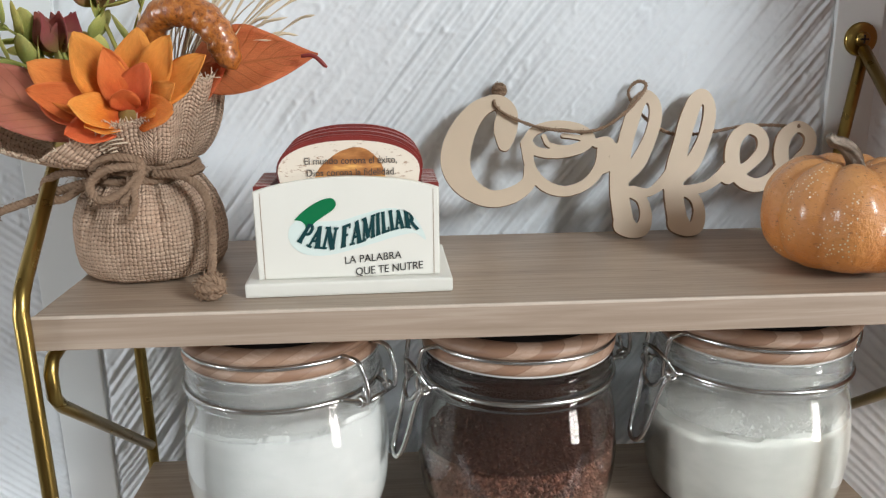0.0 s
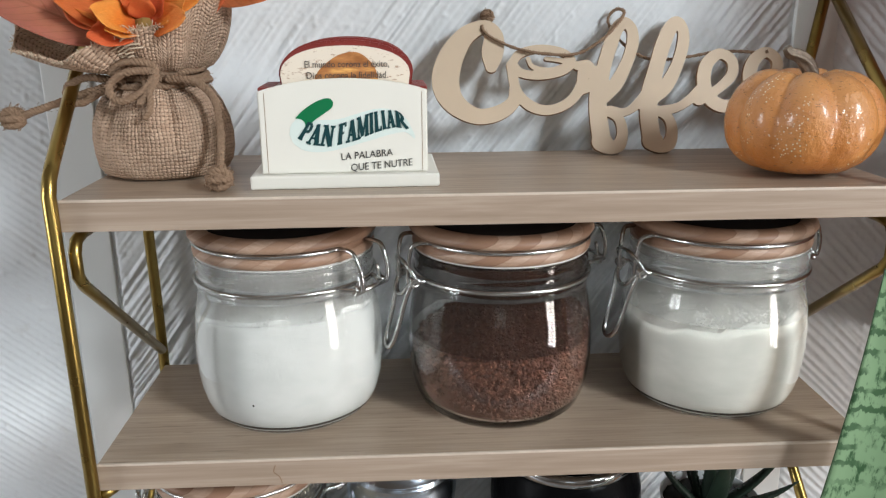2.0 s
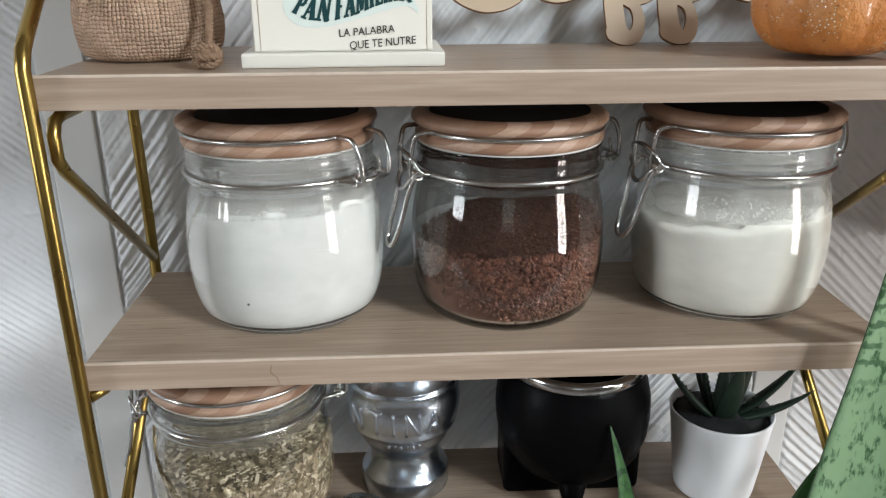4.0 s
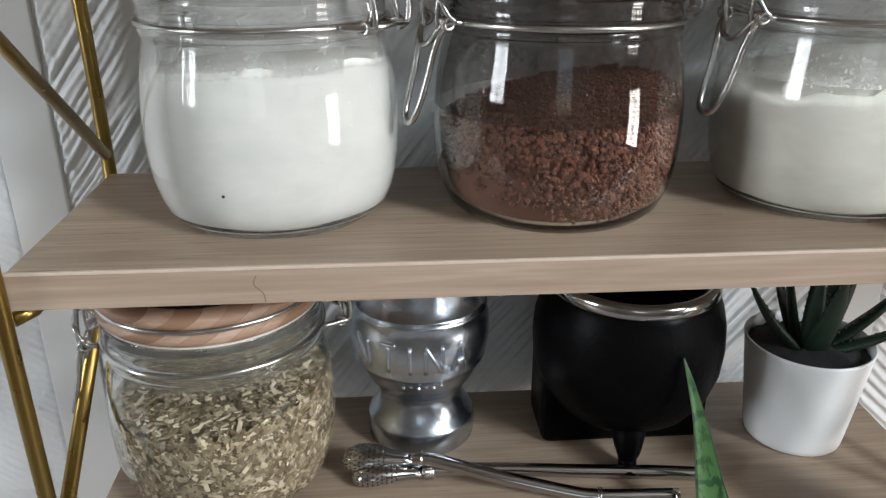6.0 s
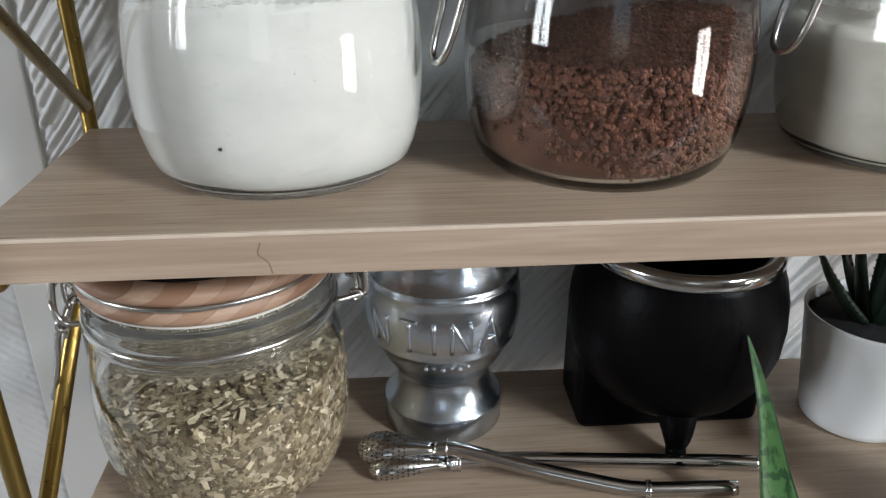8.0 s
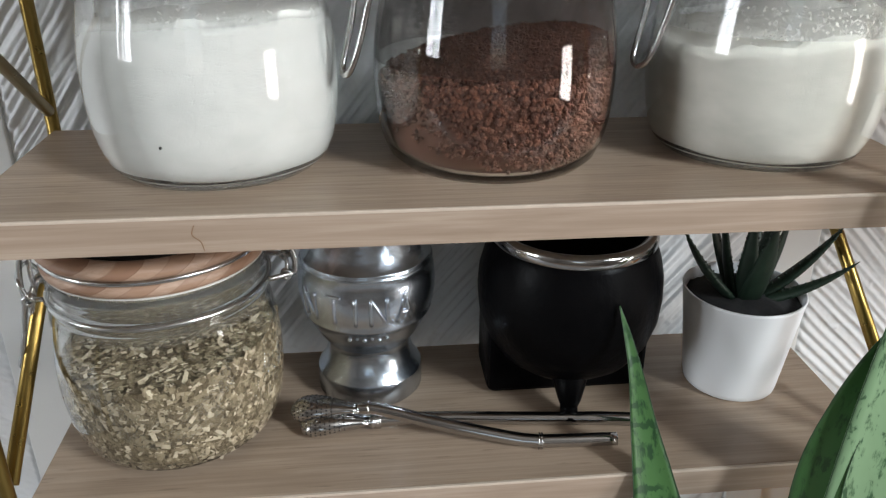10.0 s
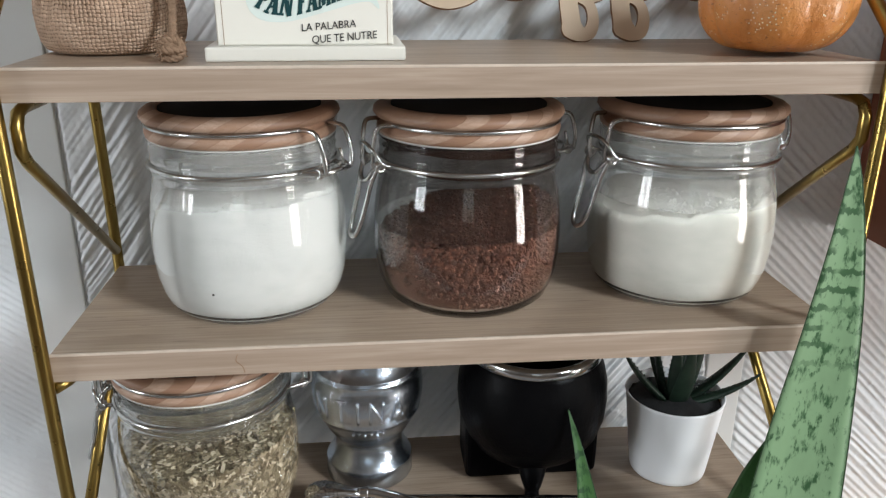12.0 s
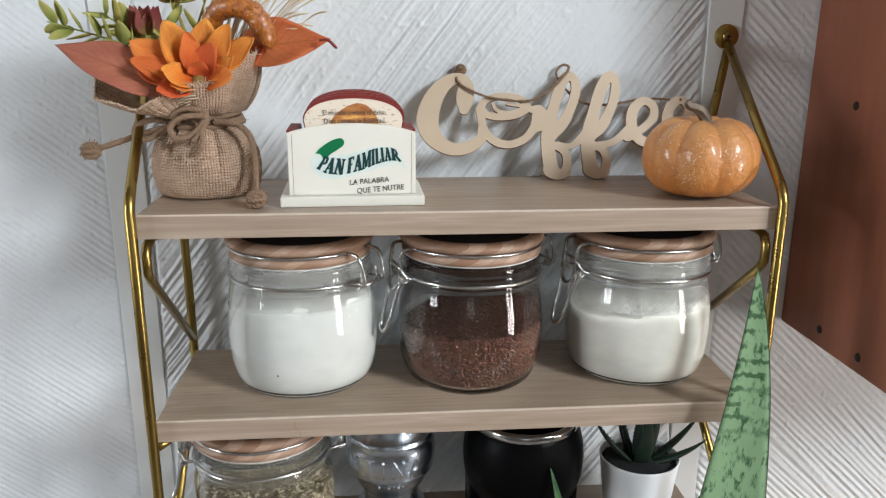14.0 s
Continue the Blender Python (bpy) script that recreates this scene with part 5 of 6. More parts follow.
# slab-serif capitals: pen strokes (x0, z0, x1, z1, breadth) in a unit box, and each letter's advance
foot = lambda x, z=0.04: (x - 0.15, z, x + 0.15, z, 0.09)
PEN = {
    "P": (0.64, [(0.2, 0, 0.2, 1, 0.2), (0.05, 0.95, 0.42, 0.95, 0.11), (0.40, 0.95, 0.56, 0.84, 0.15), (0.54, 0.88, 0.54, 0.60, 0.18), (0.56, 0.62, 0.40, 0.49, 0.15), (0.42, 0.49, 0.2, 0.49, 0.10), foot(0.2)]),
    "A": (0.70, [(0.12, 0, 0.36, 1, 0.11), (0.34, 1, 0.58, 0, 0.20), (0.18, 0.32, 0.52, 0.32, 0.09), foot(0.13), foot(0.56)]),
    "N": (0.74, [(0.16, 0, 0.16, 1, 0.11), (0.16, 1, 0.60, 0, 0.20), (0.60, 0, 0.60, 1, 0.11), foot(0.16), foot(0.14, 0.96), foot(0.60, 0.96)]),
    "F": (0.60, [(0.2, 0, 0.2, 1, 0.2), (0.05, 0.95, 0.54, 0.95, 0.11), (0.52, 1, 0.52, 0.78, 0.08), (0.2, 0.52, 0.44, 0.52, 0.10), foot(0.2)]),
    "M": (0.90, [(0.14, 0, 0.14, 1, 0.11), (0.16, 1, 0.44, 0.08, 0.20), (0.44, 0.08, 0.70, 1, 0.10), (0.74, 0, 0.74, 1, 0.19), foot(0.14), foot(0.74), foot(0.12, 0.96), foot(0.76, 0.96)]),
    "I": (0.38, [(0.19, 0, 0.19, 1, 0.2), foot(0.19), foot(0.19, 0.96)]),
    "L": (0.58, [(0.2, 0, 0.2, 1, 0.2), (0.05, 0.05, 0.54, 0.05, 0.11), (0.52, 0, 0.52, 0.24, 0.08), foot(0.2, 0.96)]),
    "R": (0.76, [(0.2, 0, 0.2, 1, 0.2), (0.05, 0.95, 0.42, 0.95, 0.11), (0.40, 0.95, 0.55, 0.84, 0.15), (0.53, 0.88, 0.53, 0.64, 0.17), (0.55, 0.66, 0.40, 0.52, 0.15), (0.42, 0.50, 0.2, 0.50, 0.10), (0.38, 0.52, 0.68, 0.0, 0.19), foot(0.2)]),
    " ": (0.17, []),
}
# the wave that the word follows: foot line and head line along its length
FEET = ((0, 242, 427), (0.12, 295, 457), (0.28, 388, 468), (0.33, 420, 460), (0.5, 500, 440), (0.65, 565, 413), (0.78, 620, 396), (0.9, 665, 388), (1.0, 722, 398))
HEADS = ((0, 290, 360), (0.12, 330, 371), (0.28, 405, 380), (0.33, 430, 372), (0.5, 505, 346), (0.65, 565, 325), (0.78, 612, 317), (0.9, 660, 316), (1.0, 702, 338))


def along(table, u):
    us, xs, zs = zip(*table)
    return grid(float(np.interp(u, us, xs)), float(np.interp(u, us, zs)))


def waved(word):
    total = sum(PEN[ch][0] for ch in word)
    at, verts, faces, lift = 0.0, [], [], 0.0
    for ch in word:
        wide, pens = PEN[ch]
        for x0, z0, x1, z1, w in pens:
            d = math.hypot(x1 - x0, z1 - z0)
            nx, nz = -(z1 - z0) / d * w * 0.62, (x1 - x0) / d * w * 0.58
            o = len(verts)
            lift = (lift + 0.000004) % 0.00012
            for k in range(5):
                t = k / 4
                for s in (1, -1):
                    u = (at + x0 + (x1 - x0) * t + s * nx) / total
                    v = z0 + (z1 - z0) * t + s * nz
                    (bx, bz), (hx, hz) = along(FEET, u), along(HEADS, u)
                    verts.append((bx + (hx - bx) * v, -lift, bz + (hz - bz) * v))
            faces += [(o + 2 * k, o + 2 * k + 1, o + 2 * k + 3, o + 2 * k + 2) for k in range(4)]
        at += wide
    return mesh_from("lettering", verts, faces, TEAL, False)


part("lettering", waved("PAN FAMILIAR"), front, "dark teal lettering", pose(0, Y - 0.0003, 0))
for x in (-0.0395, 0.0400):
    part("seam", box_mesh("seam", (x - 0.00010, 0.00535, 0.0075), (x + 0.00010, 0.0060, 0.0485), BURNT, 0), front, "thin dark joint")
tilted = lambda x, z: (x, z + 0.075 * x)
part("lettering", text_mesh("lettering", "LA PALABRA", 0.0052, INK, 0.0, tilted, 0.0265), front, "black lettering", pose(0.0114, Y - 0.0002, 0.0148))
part("lettering", text_mesh("lettering", "QUE TE NUTRE", 0.0054, INK, 0.0, tilted, 0.0318), front, "black lettering", pose(0.0188, Y - 0.0002, 0.0092))


def slice_outline(w, h, n=48):
    """A bread slice: broad rounded top on a slightly narrower foot."""
    pts = []
    for i in range(n):
        a = 2 * math.pi * i / n
        c, s = math.cos(a), math.sin(a)
        x = w * (abs(c) ** 0.90) * (1 if c >= 0 else -1)
        z = (h if s >= 0 else -0.046) * abs(s) ** 0.92
        if z < 0:
            x *= 1 - 0.10 * min(1, -z / 0.03)
        pts.append((x, z))
    return pts


for k in range(8):
    y0 = 0.0112 + k * 0.0047
    co = part("coaster", outline_mesh("coaster", slice_outline(0.0336, 0.0170), y0, y0 + 0.0042, RED, 0.0007), holder, "round-topped coaster with dark red rim", pose((0.0022 + 0.0006 * ((k * 7) % 3 - 1)), 0, 0.0568 + 0.0005 * ((k * 5) % 3)))
    part("slice_face", outline_mesh("slice_face", slice_outline(0.0328, 0.0143), y0 - 0.0003, y0 + 0.001, SLICE), co)
    if k == 0:
        loaf = [(-0.0205, -0.012), (-0.0185, 0.004), (-0.0110, 0.0150), (-0.0030, 0.0215), (0.0060, 0.0235), (0.0130, 0.0190), (0.0190, 0.0080), (0.0215, -0.012)]
        part("loaf_print", outline_mesh("loaf_print", [(q[0] * 0.82, q[1] * 0.60 - 0.003) for q in spline(loaf, 4)], y0 - 0.0005, y0 + 0.0005, LOAF), co)
        for words, size, z, w in (("El mundo corona el éxito,", 0.0047, 0.0036, 0.0425), ("Dios corona la fidelidad.", 0.0047, -0.0019, 0.0410)):
            part("lettering", text_mesh("lettering", words, size, GREY_INK, 0.0, None, w), co, "small black lettering", pose(0.0010, y0 - 0.0008, z))

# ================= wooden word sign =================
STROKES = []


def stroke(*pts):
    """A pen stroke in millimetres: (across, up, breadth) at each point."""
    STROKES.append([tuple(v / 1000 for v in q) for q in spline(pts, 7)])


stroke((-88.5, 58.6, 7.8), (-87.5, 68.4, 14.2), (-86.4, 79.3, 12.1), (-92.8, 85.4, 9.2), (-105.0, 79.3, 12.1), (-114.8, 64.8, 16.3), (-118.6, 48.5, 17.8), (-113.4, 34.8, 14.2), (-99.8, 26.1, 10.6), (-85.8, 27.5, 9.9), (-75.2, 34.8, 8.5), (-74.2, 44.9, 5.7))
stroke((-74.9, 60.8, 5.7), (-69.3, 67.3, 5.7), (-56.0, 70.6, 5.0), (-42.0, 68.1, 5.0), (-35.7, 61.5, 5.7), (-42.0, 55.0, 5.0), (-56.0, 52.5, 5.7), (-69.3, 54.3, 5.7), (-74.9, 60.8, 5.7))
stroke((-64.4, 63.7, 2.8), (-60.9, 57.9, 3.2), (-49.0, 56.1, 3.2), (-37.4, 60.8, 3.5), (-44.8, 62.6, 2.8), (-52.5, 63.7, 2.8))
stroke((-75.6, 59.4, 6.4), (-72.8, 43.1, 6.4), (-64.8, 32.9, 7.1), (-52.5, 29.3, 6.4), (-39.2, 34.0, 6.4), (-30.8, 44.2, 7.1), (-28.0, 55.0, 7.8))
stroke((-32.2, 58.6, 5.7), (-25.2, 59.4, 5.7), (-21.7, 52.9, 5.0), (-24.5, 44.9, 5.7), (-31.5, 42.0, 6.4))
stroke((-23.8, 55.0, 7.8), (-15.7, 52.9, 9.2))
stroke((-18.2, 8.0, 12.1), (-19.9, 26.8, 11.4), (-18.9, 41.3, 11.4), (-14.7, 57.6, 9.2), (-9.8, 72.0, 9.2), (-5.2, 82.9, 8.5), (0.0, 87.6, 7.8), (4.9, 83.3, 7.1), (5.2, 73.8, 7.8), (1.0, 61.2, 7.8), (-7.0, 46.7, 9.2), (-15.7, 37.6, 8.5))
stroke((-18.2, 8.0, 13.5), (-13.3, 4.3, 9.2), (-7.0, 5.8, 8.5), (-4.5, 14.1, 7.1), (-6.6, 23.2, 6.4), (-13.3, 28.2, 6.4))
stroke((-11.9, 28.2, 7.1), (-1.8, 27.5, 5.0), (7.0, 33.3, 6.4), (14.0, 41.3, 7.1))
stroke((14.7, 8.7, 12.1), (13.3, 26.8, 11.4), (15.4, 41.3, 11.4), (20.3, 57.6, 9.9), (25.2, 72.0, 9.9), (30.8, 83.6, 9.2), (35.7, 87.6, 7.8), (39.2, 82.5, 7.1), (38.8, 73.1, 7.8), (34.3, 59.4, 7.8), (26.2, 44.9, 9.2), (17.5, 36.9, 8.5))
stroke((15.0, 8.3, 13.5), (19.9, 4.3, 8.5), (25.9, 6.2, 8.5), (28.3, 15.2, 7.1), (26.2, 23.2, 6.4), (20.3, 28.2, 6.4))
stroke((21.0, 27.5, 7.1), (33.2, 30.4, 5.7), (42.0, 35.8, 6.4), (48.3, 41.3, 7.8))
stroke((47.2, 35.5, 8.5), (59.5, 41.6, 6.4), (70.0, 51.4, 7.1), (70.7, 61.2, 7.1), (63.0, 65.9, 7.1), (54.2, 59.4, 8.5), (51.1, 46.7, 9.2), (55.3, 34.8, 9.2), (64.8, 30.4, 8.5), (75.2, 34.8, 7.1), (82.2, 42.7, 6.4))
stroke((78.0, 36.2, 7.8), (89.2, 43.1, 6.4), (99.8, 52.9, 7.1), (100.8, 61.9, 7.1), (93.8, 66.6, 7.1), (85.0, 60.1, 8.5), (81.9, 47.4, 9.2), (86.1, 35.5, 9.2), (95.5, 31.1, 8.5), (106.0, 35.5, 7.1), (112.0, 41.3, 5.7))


def cut_word(strokes, step, thick):
    """Joins the strokes into one flat cut-out with true holes and sides."""
    pts = np.array([p for s in strokes for p in s])
    lo, hi = pts[:, :2].min(0) - 0.012, pts[:, :2].max(0) + 0.012
    nx, nz = int((hi[0] - lo[0]) / step) + 1, int((hi[1] - lo[1]) / step) + 1
    X, Z = np.meshgrid(lo[0] + step * np.arange(nx), lo[1] + step * np.arange(nz))
    D = np.full(X.shape, -1.0)
    for s in strokes:
        for (x0, z0, w0), (x1, z1, w1) in zip(s, s[1:]):
            dx, dz = x1 - x0, z1 - z0
            L = dx * dx + dz * dz + 1e-12
            t = np.clip(((X - x0) * dx + (Z - z0) * dz) / L, 0, 1)
            d = np.hypot(X - x0 - t * dx, Z - z0 - t * dz)
            D = np.maximum(D, 0.5 * (w0 + (w1 - w0) * t) - d)
    verts, index, flat, wall = [], {}, [], []

    def vert(key, x, z):
        if key not in index:
            index[key] = len(verts)
            verts.append((x, z))
        return index[key]

    def corner(i, j):
        return vert(("c", i, j), X[j, i], Z[j, i])

    def cross(i0, j0, i1, j1):
        key = ("e", min(i0, i1), min(j0, j1), i0 != i1)
        t = D[j0, i0] / (D[j0, i0] - D[j1, i1])
        return vert(key, X[j0, i0] + t * (X[j1, i1] - X[j0, i0]), Z[j0, i0] + t * (Z[j1, i1] - Z[j0, i0]))

    for j in range(nz - 1):
        for i in range(nx - 1):
            cs = ((i, j), (i + 1, j), (i + 1, j + 1), (i, j + 1))
            ins = [D[b, a] > 0 for a, b in cs]
            if not any(ins):
                continue
            poly, cuts = [], []
            for k in range(4):
                a, b = cs[k], cs[(k + 1) % 4]
                if ins[k]:
                    poly.append(corner(*a))
                if ins[k] != ins[(k + 1) % 4]:
                    q = cross(*a, *b) if a <= b else cross(*b, *a)
                    poly.append(q)
                    cuts.append((q, ins[k]))
            if len(poly) >= 3:
                flat.append(poly)
            if len(cuts) == 2:
                wall.append((cuts[0][0], cuts[1][0]) if cuts[0][1] else (cuts[1][0], cuts[0][0]))
    n = len(verts)
    V = [(x, 0, z) for x, z in verts] + [(x, thick, z) for x, z in verts]
    F = [tuple(p) for p in flat] + [tuple(i + n for i in reversed(p)) for p in flat]
    nf = len(F)
    F += [(b, a, a + n, b + n) for a, b in wall]
    me = mesh_from("word", V, F, PLY, False)
    me.materials.append(BURNT)
    me.polygons.foreach_set("material_index", [0] * nf + [1] * (len(F) - nf))
    return me


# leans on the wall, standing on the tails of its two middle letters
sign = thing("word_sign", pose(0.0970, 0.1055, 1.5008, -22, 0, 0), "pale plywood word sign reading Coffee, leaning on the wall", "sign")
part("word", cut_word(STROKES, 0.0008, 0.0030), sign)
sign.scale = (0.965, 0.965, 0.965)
TWINE_R = 0.0013
part("hanging_twine", joined("hanging_twine", rope_geo([(-0.0940, 0.001, 0.0870), (-0.0930, -0.0012, 0.0820), (-0.0860, -0.0022, 0.0760), (-0.0700, -0.0025, 0.0690), (-0.0500, -0.0025, 0.0655), (-0.0320, -0.0025, 0.0660), (-0.0160, -0.0030, 0.0750), (-0.0040, -0.0030, 0.0870), (0.0000, -0.0015, 0.0945), (-0.0050, 0.0015, 0.0970), (-0.0095, 0.0045, 0.0900), (0.0000, 0.0062, 0.0760), (0.0140, 0.0064, 0.0660), (0.0280, 0.0066, 0.0645), (0.0440, 0.0062, 0.0660), (0.0620, 0.0060, 0.0690), (0.0800, 0.0050, 0.0690), (0.0930, 0.0030, 0.0670), (0.0945, -0.0010, 0.0668)], TWINE_R, 260, 2), TWINE), sign, "thin jute twine")
part("knot", joined("knot", knot(-0.0900, 0.0030, 0.0935, 0.0036, 5), TWINE), sign, "frayed twine knot")

# ================= small pumpkin =================
pumpkin = thing("pumpkin", pose(0.1712, 0.0415, 1.5, 0, 0, 10), "small orange decorative pumpkin with specks of glitter", "pumpkin")
pumpkin.scale = (0.945, 0.945, 1.05)
PR = []
for i in range(27):
    t = math.pi * i / 26
    PR.append((max(0.0004, abs(math.sin(t)) ** (0.62 if t < 1.57 else 0.80)), -math.cos(t)))


def pumpkin_shape(a, r, z):
    rib = abs(math.cos(4.5 * a + 0.35 * math.sin(2 * a))) ** 0.85
    k = 0.935 + 0.075 * rib * min(1, r * 1.6) + 0.015 * noise.noise(Vector((math.cos(a), math.sin(a), z)) * 1.6)
    h = 0.0272 * (z + 1)
    dip = 0.0085 * math.exp(-(r / 0.33) ** 2) if z > 0 else 0.004 * math.exp(-(r / 0.4) ** 2) * -1
    h = h - dip + 0.0028 * (rib - 0.5) * (1 if z > 0.2 else 0) * min(1, r * 2)
    R = 0.0424 * k * r
    return (R * math.cos(a), R * math.sin(a), max(0.0, h))


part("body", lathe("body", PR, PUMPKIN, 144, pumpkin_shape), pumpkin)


def stalk_geo():
    path = spline([(0.0035, 0, 0.0415), (0.0030, 0, 0.0475), (0.0008, 0, 0.0528), (-0.0035, 0, 0.0572), (-0.0085, 0, 0.0598), (-0.0130, 0, 0.0612), (-0.0150, 0, 0.0635)], 7)
    rad = [0.0049 * (1 - 0.58 * (i / (len(path) - 1)) ** 0.7) + (0.0022 if i < 9 else 0) * (1 - i / 9 if i < 9 else 0) for i in range(len(path))]
    v, f = tube_geo(path, rad, 18)
    out = []
    for n, p in enumerate(v):
        i, k = divmod(n, 18)
        c = Vector(path[i])
        d = Vector(p) - c
        s = 1 + 0.30 * math.cos(5 * (2 * math.pi * k / 18) + i * 0.16)
        out.append(tuple(c + d * s))
    return out, f


part("stalk", mesh_from("stalk", *stalk_geo(), STEM), pumpkin, "dry twisted stalk")

# ================= aluminium drinking cup =================
cup = thing("metal_cup", pose(-0.0506, 0.0930, 1.214), "cast aluminium gourd-shaped cup with raised lettering", "cup")
CUP = [(0.002, 0.0003), (0.0298, 0.0), (0.0305, 0.0010), (0.0305, 0.0122), (0.0299, 0.0136), (0.0288, 0.0146), (0.0264, 0.0185), (0.0246, 0.0230), (0.0237, 0.0275), (0.0239, 0.0302), (0.0248, 0.0316), (0.0262, 0.0330), (0.0298, 0.0380), (0.0331, 0.0438), (0.0349, 0.0480), (0.0361, 0.0488), (0.0365, 0.0499), (0.0361, 0.0509), (0.0374, 0.0545), (0.0384, 0.0610), (0.0385, 0.0660), (0.0379, 0.0725), (0.0368, 0.0770), (0.0373, 0.0777), (0.0372, 0.0788), (0.0361, 0.0794), (0.0364, 0.0803), (0.0358, 0.0812), (0.0346, 0.0820), (0.0322, 0.0872), (0.0290, 0.0935), (0.0266, 0.0990), (0.0257, 0.1040), (0.0262, 0.1082), (0.0270, 0.1095), (0.0262, 0.1105), (0.0235, 0.1100), (0.0230, 0.1030), (0.0240, 0.0960), (0.0330, 0.0720), (0.0330, 0.0520), (0.0200, 0.0360), (0.001, 0.0340)]
part("body", lathe("body", CUP, METAL, 88), cup)
cup.scale = (0.962, 0.962, 1.03)


STEMS = {"N": [[(0, 0), (0, 1), (1, 0), (1, 1)]], "T": [[(0.5, 0), (0.5, 1)], [(0, 1), (1, 1)]], "I": [[(0.5, 0), (0.5, 1)]], "A": [[(0, 0), (0.5, 1), (1, 0)], [(0.22, 0.36), (0.78, 0.36)]]}


def on_cup(ch, angle):
    """A raised letter of rounded bars bent round the belly."""
    geos = []
    for line in STEMS[ch]:
        pts = []
        for (x0, z0), (x1, z1) in zip(line, line[1:]):
            pts += [(x0 + (x1 - x0) * i / 6, z0 + (z1 - z0) * i / 6) for i in range(6)]
        pts.append(line[-1])
        bar = []
        for u, v in pts:
            z = 0.0545 + 0.0150 * v
            r = float(np.interp(z, [q[1] for q in CUP[16:24]], [q[0] for q in CUP[16:24]])) + 0.0001
            a = angle + (u - 0.5) * 0.0088 / 0.0385
            bar.append((r * math.sin(a), -r * math.cos(a), z))
        geos.append(tube_geo(bar, 0.00108, 8))
    return joined("letter", geos, METAL)


for n, ch in enumerate("NTINA"):
    part("letter", on_cup(ch, radians((-53, -28, -10, 9, 31)[n])), cup, "raised letter")
for k in range(6):
    a = radians(-18 + 7 * k)
    part("ornament", lathe("ornament", [(0.0004, -0.0016), (0.0012, -0.0001), (0.0008, 0.0003), (0.0003, 0.0004)], METAL, 10), cup, m=pose(0.0334 * math.sin(a), -0.0334 * math.cos(a), 0.0440 + 0.0010 * (k % 2), 62, 0, math.degrees(a)))

# ================= black footed gourd cup =================
gourd = thing("black_gourd_cup", pose(0.0595, 0.0820, 1.214), "black leather-covered gourd cup on three feet with a steel rim", "cup")
GP = [(0.002, 0.0140), (0.018, 0.0150), (0.030, 0.0190), (0.040, 0.0270), (0.0475, 0.0385), (0.0515, 0.0520), (0.0525, 0.0650), (0.0515, 0.0770), (0.0490, 0.0870), (0.0465, 0.0935), (0.0450, 0.0980), (0.0430, 0.0990), (0.0400, 0.0960), (0.0390, 0.0700), (0.002, 0.0600)]


def gourd_shape(a, r, z):
    k = 1 + 0.014 * noise.noise(Vector((math.cos(a) * 1.8, math.sin(a) * 1.8, z * 30)))
    return (r * k * math.cos(a), r * k * math.sin(a), z)


part("body", lathe("body", GP, BLACK, 72, gourd_shape), gourd)
part("rim", lathe("rim", [(0.0458, 0.0962), (0.0466, 0.0975), (0.0466, 0.1012), (0.0455, 0.1035), (0.0435, 0.1040), (0.0405, 0.1030), (0.0402, 0.0950)], STEEL, 72, close_top=False, close_bottom=False), gourd, "steel rim")
for az, lean in ((262, 0.008), (150, 0.012), (28, 0.012)):
    c, s = math.cos(radians(az)), math.sin(radians(az))
    path = spline([(0.030 * c, 0.030 * s, 0.0240), (0.036 * c, 0.036 * s, 0.0150), ((0.034 + lean * 0.4) * c, (0.034 + lean * 0.4) * s, 0.0060), ((0.037 + lean) * c, (0.037 + lean) * s, 0.0008)], 5)
    part("foot", tube("foot", path, [0.0105 - 0.0055 * min(1, i / 9) for i in range(len(path))], BLACK, 14), gourd)
# a broad stiff leather stand behind the front foot
part("stand", box_mesh("stand", (-0.0475, -0.012, 0.0002), (0.0475, 0.030, 0.0560), BLACK, 0.006, 4), gourd)

gourd.scale = (0.955, 0.955, 0.955)

# ================= drinking straws =================


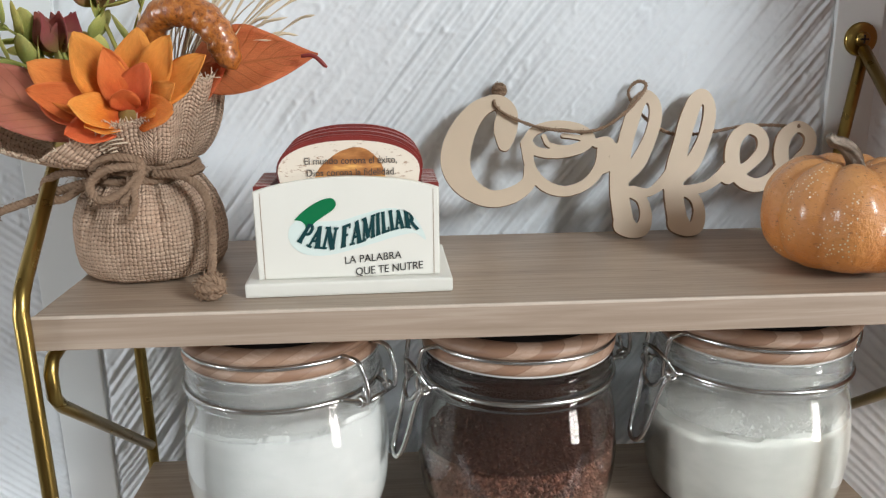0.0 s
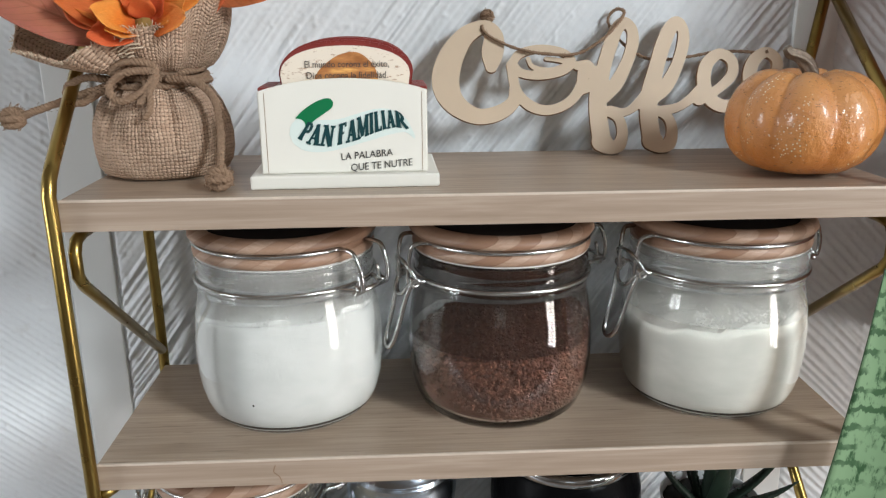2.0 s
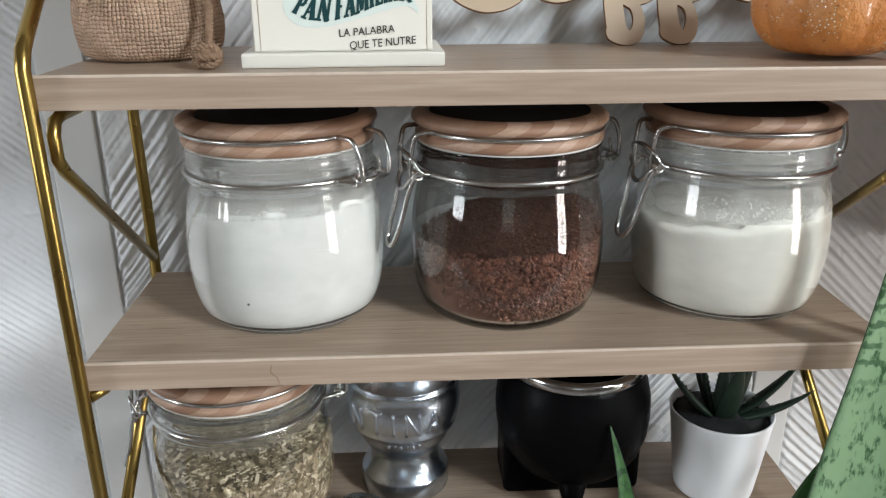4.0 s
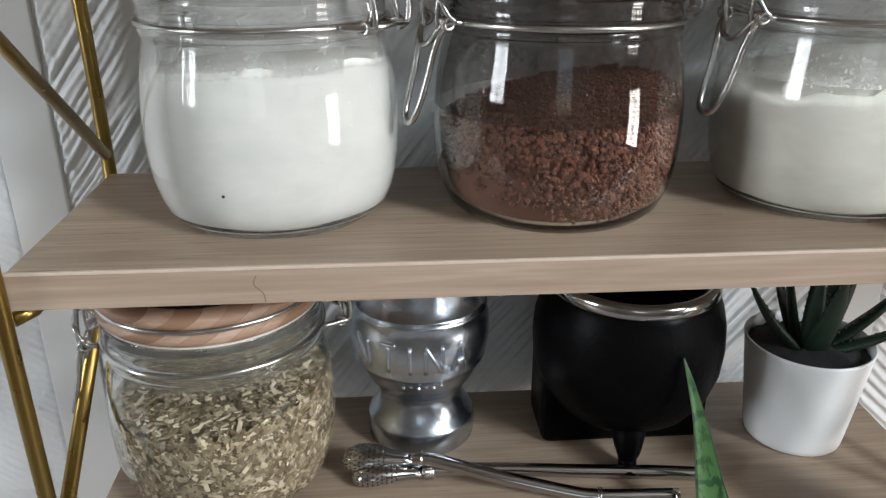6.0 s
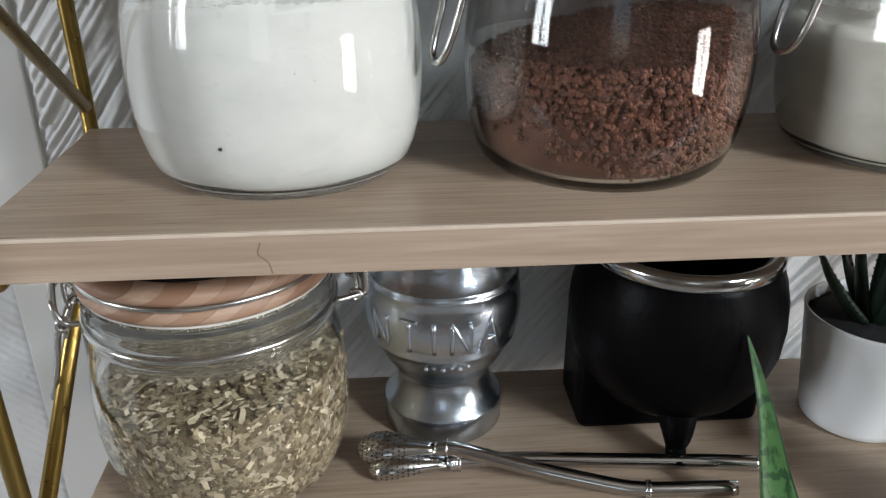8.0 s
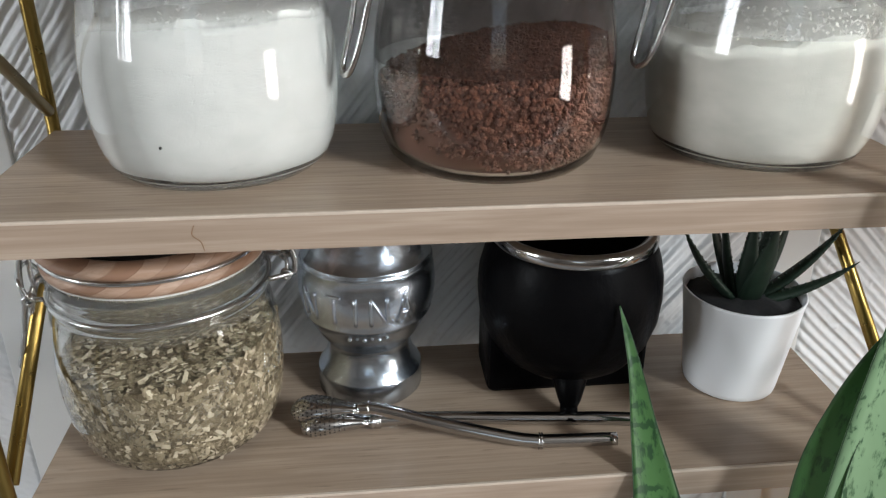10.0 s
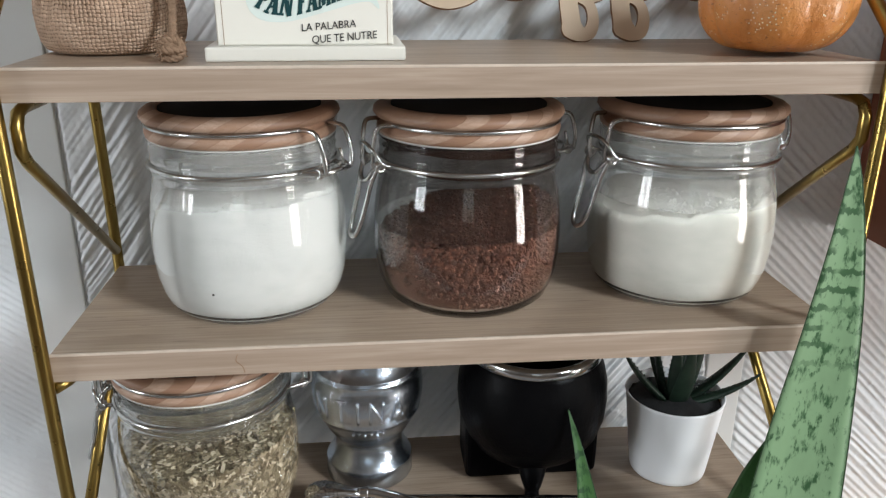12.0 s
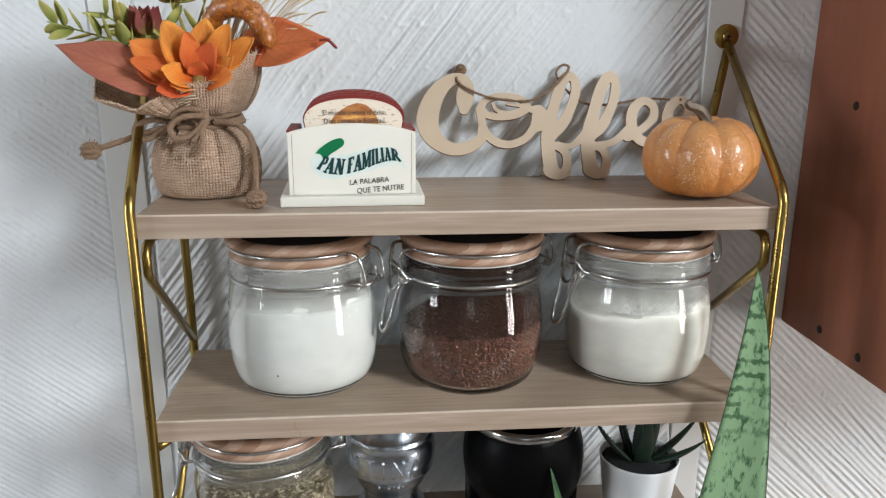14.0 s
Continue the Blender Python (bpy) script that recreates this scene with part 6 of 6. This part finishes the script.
def bombilla(place, label, pts, head, flat_end):
    st = thing("metal_straw", pose(*place), label, "drinking straw", "metal drinking straws")
    path = spline(pts, 8)
    rad = [0.0034 if not flat_end or i < len(path) - 10 else 0.0036 for i in range(len(path))]
    part("pipe", tube("pipe", path, rad, STEEL, 16), st)
    d0 = (Vector(pts[0][:3]) - Vector(pts[1][:3])).normalized()
    bulb = [(0.0034, -0.001), (0.0038, 0.004), (0.0052, 0.010), (0.0074, 0.0165), (0.0088, 0.0235), (0.0086, 0.0290), (0.0062, 0.0335), (0.0030, 0.0356), (0.0004, 0.0362)]
    hd = lathe("strainer", bulb, STEEL, 28, lambda a, r, z: (r * math.cos(a), 0.66 * r * math.sin(a) + 0.0014 * math.sin(math.pi * max(0.0, z) / 0.036), z))
    m = Matrix.Translation(Vector(pts[0][:3])) @ d0.to_track_quat("Z", "Y").to_matrix().to_4x4() @ pose(0, 0, 0, 0, 0, head)
    h = part("strainer", hd, st, "perforated bulb", m)
    holes = []
    for i in range(9):
        for k in range(18):
            z = 0.0130 + 0.0024 * i
            r = float(np.interp(z, [q[1] for q in bulb], [q[0] for q in bulb]))
            a = k * math.pi / 9 + i * 0.17
            c = Vector((r * math.cos(a), 0.66 * r * math.sin(a) + 0.0014 * math.sin(math.pi * z / 0.036), z))
            v, f = lathe_geo([(0.00048, -0.0003), (0.00048, 0.00007)], 6)[:2]
            q = Vector((math.cos(a), math.sin(a) / 0.66, 0)).normalized().to_track_quat("Z", "Y").to_matrix()
            holes.append(([tuple(c + q @ Vector(p)) for p in v], f))
    o = part("perforation", joined("perforation", holes, NAIL, False), h)
    o["kind"] = "stuff"
    for t in (0.10, 0.125, 0.15, 0.175) if flat_end else (0.12, 0.74, 0.78):
        i = int(len(path) * t)
        p, q = Vector(path[i]), Vector(path[i + 1])
        part("collar", tube("collar", [p, p.lerp(q, 0.45), q], 0.0043, STEEL, 16), st)
    return st


bombilla((-0.0575, 0.0480, 1.2262), "polished steel drinking straw with perforated bulb", [(0, 0, 0), (0.007, -0.0012, 0.0006), (0.016, -0.0036, -0.0002), (0.045, -0.0135, -0.0034), (0.078, -0.0215, -0.0078), (0.089, -0.0235, -0.0086), (0.098, -0.0245, -0.0086), (0.131, -0.0260, -0.0086)], 0, False)
bombilla((-0.0522, 0.0465, 1.2190), "polished steel drinking straw with jointed neck", [(0, 0, 0.0), (0.006, 0.000, 0.0), (0.030, 0.001, -0.0008), (0.070, -0.002, -0.0014), (0.120, -0.007, -0.0014), (0.143, -0.0100, -0.0014)], 0, True)

# ================= succulent in a white pot =================
succ = thing("potted_succulent", pose(0.1565, 0.0745, 1.214), "dark green spiky succulent in a white plastic pot", "potted plant")
succ.scale = (0.89, 0.89, 1.05)
part("pot", lathe("pot", [(0.002, 0.0006), (0.0265, 0.0), (0.0285, 0.0010), (0.0292, 0.004), (0.0330, 0.030), (0.0364, 0.0540), (0.0370, 0.0560), (0.0366, 0.0568), (0.0356, 0.0566), (0.0346, 0.0500), (0.0330, 0.0400), (0.002, 0.0400)], POT, 72), succ, "white plastic")
part("soil", lathe("soil", [(0.0338, 0.0440), (0.0344, 0.0505), (0.030, 0.0520), (0.024, 0.0535), (0.015, 0.0545), (0.001, 0.0550)], SOIL, 48, lambda a, r, z: (r * math.cos(a), r * math.sin(a), z + 0.0018 * noise.noise(Vector((r * math.cos(a), r * math.sin(a), 0)) * 190))), succ, "dark soil")


def spiky(length, width, curl):
    """A thick tapering leaf with teeth on both margins, along +y."""
    geos = []
    n = 14
    path, rad = [], []
    for i in range(n + 1):
        t = i / n
        path.append((0, length * math.sin(curl * t) / curl, length * (1 - math.cos(curl * t)) / curl))
        rad.append(width * 0.5 * (1 - t ** 1.7) * (0.75 + 0.5 * t) + 0.0003)
    v, f = tube_geo(path, rad, 12, flat=0.42)
    geos.append((v, f))
    for i in range(1, n):
        p = Vector(path[i])
        d = (Vector(path[i + 1]) - p).normalized()
        for s in (-1, 1):
            b0 = p + Vector((s * rad[i] * 0.9, 0, 0))
            geos.append(tube_geo([b0, b0 + Vector((s * 0.0011, 0, 0)) + d * 0.0010], [0.0007, 0.0001], 5))
        geos.append(tube_geo([p + Vector((0, 0, 0)) + d.cross(Vector((1, 0, 0))) * -rad[i] * 0.40, p + d.cross(Vector((1, 0, 0))) * -rad[i] * 0.62 + d * 0.0006], [0.0009, 0.0002], 5))
    return joined("leaf", geos, ALOE)


for az, el, L, w, cu in ((-165, 34, 0.066, 0.0145, 0.4), (-95, 58, 0.058, 0.018, 0.3), (-28, 16, 0.062, 0.014, 0.5), (-8, 30, 0.064, 0.014, 0.45), (60, 50, 0.055, 0.013, 0.3), (130, 55, 0.055, 0.013, 0.3), (-55, 70, 0.058, 0.015, 0.2), (180, 68, 0.058, 0.014, 0.2), (-120, 78, 0.050, 0.014, 0.2), (20, 76, 0.058, 0.013, 0.2)):
    a, e = radians(az), radians(el)
    part("leaf", spiky(L, w, cu), succ, m=aim((0.006 * math.cos(a), 0.006 * math.sin(a), 0.0500), (math.cos(a) * math.cos(e), math.sin(a) * math.cos(e), math.sin(e))))

# ================= snake plant in front of the shelf =================
plant = thing("snake_plant", pose(0.15, -0.075, 0.94), "tall snake plant with mottled pale green sword leaves", "potted plant")
part("pot", lathe("pot", [(0.002, 0.001), (0.062, 0.0), (0.066, 0.003), (0.085, 0.125), (0.088, 0.130), (0.087, 0.134), (0.080, 0.132), (0.076, 0.110), (0.002, 0.108)], POT, 64), plant, "white plastic")
part("soil", lathe("soil", [(0.077, 0.104), (0.077, 0.112), (0.002, 0.116)], SOIL, 32), plant, "dark soil")


def sword(mat, centre, face, lean_fold, label):
    """A sword leaf: centre gives (x, y, z, breadth) from foot to tip in room metres; face is the way its front looks."""
    line = spline(centre, 14)
    nu = 8
    verts, faces, uvs = [], [], []
    run = 0.0
    fr = Vector(face).normalized()
    n = len(line)
    for sd in (0, 1):
        run = 0.0
        for j, q in enumerate(line):
            p = Vector(q[:3]) - Vector((0.15, -0.075, 0.94))
            if j:
                run += (Vector(q[:3]) - Vector(line[j - 1][:3])).length
            t = (Vector(line[min(j + 1, n - 1)][:3]) - Vector(line[max(j - 1, 0)][:3])).normalized()
            side = t.cross(fr).normalized() * -1
            nrm = side.cross(t).normalized()
            if nrm.dot(fr) < 0:
                nrm = -nrm
            for i in range(nu + 1):
                s = i / nu * 2 - 1
                w = max(q[3], 0.0004) * 0.5
                dep = lean_fold * w * (1 - s * s) * -1
                v = p + side * s * w + nrm * (dep + (0.0006 if sd == 0 else -0.0010) * (1 - abs(s) ** 4 * 0.6))
                verts.append(tuple(v))
                uvs.append((s * w, run))
    row, half = nu + 1, (nu + 1) * n
    for j in range(n - 1):
        for i in range(nu):
            a = j * row + i
            faces.append((a, a + 1, a + row + 1, a + row))
            faces.append((half + a + row, half + a + row + 1, half + a + 1, half + a))
    rim = [i for i in range(row)] + [j * row + nu for j in range(1, n)] + [(n - 1) * row + i for i in range(nu - 1, -1, -1)] + [j * row for j in range(n - 2, 0, -1)]
    for a, b in zip(rim, rim[1:] + rim[:1]):
        faces.append((b, a, half + a, half + b))
    lf = part("leaf", mesh_from("leaf", verts, faces, mat, True, uvs), plant, label)
    for i in (0, nu):
        part("margin", tube("margin", [verts[j * row + i] for j in range(n)], [0.00024] * (n - 1) + [0.00015], SNAKE_EDGE, 5), lf)


sword(SNAKE, [(0.160, -0.070, 1.048, 0.022), (0.170, -0.054, 1.13, 0.047), (0.1785, -0.040, 1.20, 0.055), (0.1860, -0.031, 1.28, 0.048), (0.1940, -0.023, 1.36, 0.0312), (0.1960, -0.019, 1.41, 0.0180), (0.1955, -0.016, 1.443, 0.0075), (0.1945, -0.014, 1.461, 0.0003)], (-0.15, -1, 0.15), 0.18, "pale green mottled sword leaf")
sword(SNAKE_D, [(0.140, -0.075, 1.048, 0.018), (0.146, -0.050, 1.14, 0.023), (0.151, -0.030, 1.22, 0.021), (0.162, -0.024, 1.265, 0.017), (0.178, -0.020, 1.297, 0.011), (0.192, -0.018, 1.312, 0.0004)], (-0.5, -1, -0.2), 0.25, "dark green arching sword leaf")
sword(SNAKE_G, [(0.112, -0.072, 1.048, 0.020), (0.095, -0.040, 1.13, 0.032), (0.0870, -0.016, 1.19, 0.0255), (0.0838, -0.005, 1.214, 0.0195), (0.0805, 0.006, 1.236, 0.0130), (0.0772, 0.0165, 1.2605, 0.0068), (0.0742, 0.0255, 1.277, 0.0034), (0.0713, 0.0326, 1.2892, 0.0003)], (-0.1, -1, 0.3), 0.3, "green banded sword leaf with sharp tip")

# ================= orange canister =================
can = thing("orange_canister", pose(0.324, 0.030, 0.94), "glossy orange ceramic canister on the counter", "canister")
part("body", lathe("body", [(0.002, 0.001), (0.066, 0.0), (0.070, 0.004), (0.0735, 0.12), (0.0735, 0.198), (0.071, 0.206), (0.064, 0.2095), (0.060, 0.204), (0.059, 0.06), (0.002, 0.05)], ORANGE, 72), can)
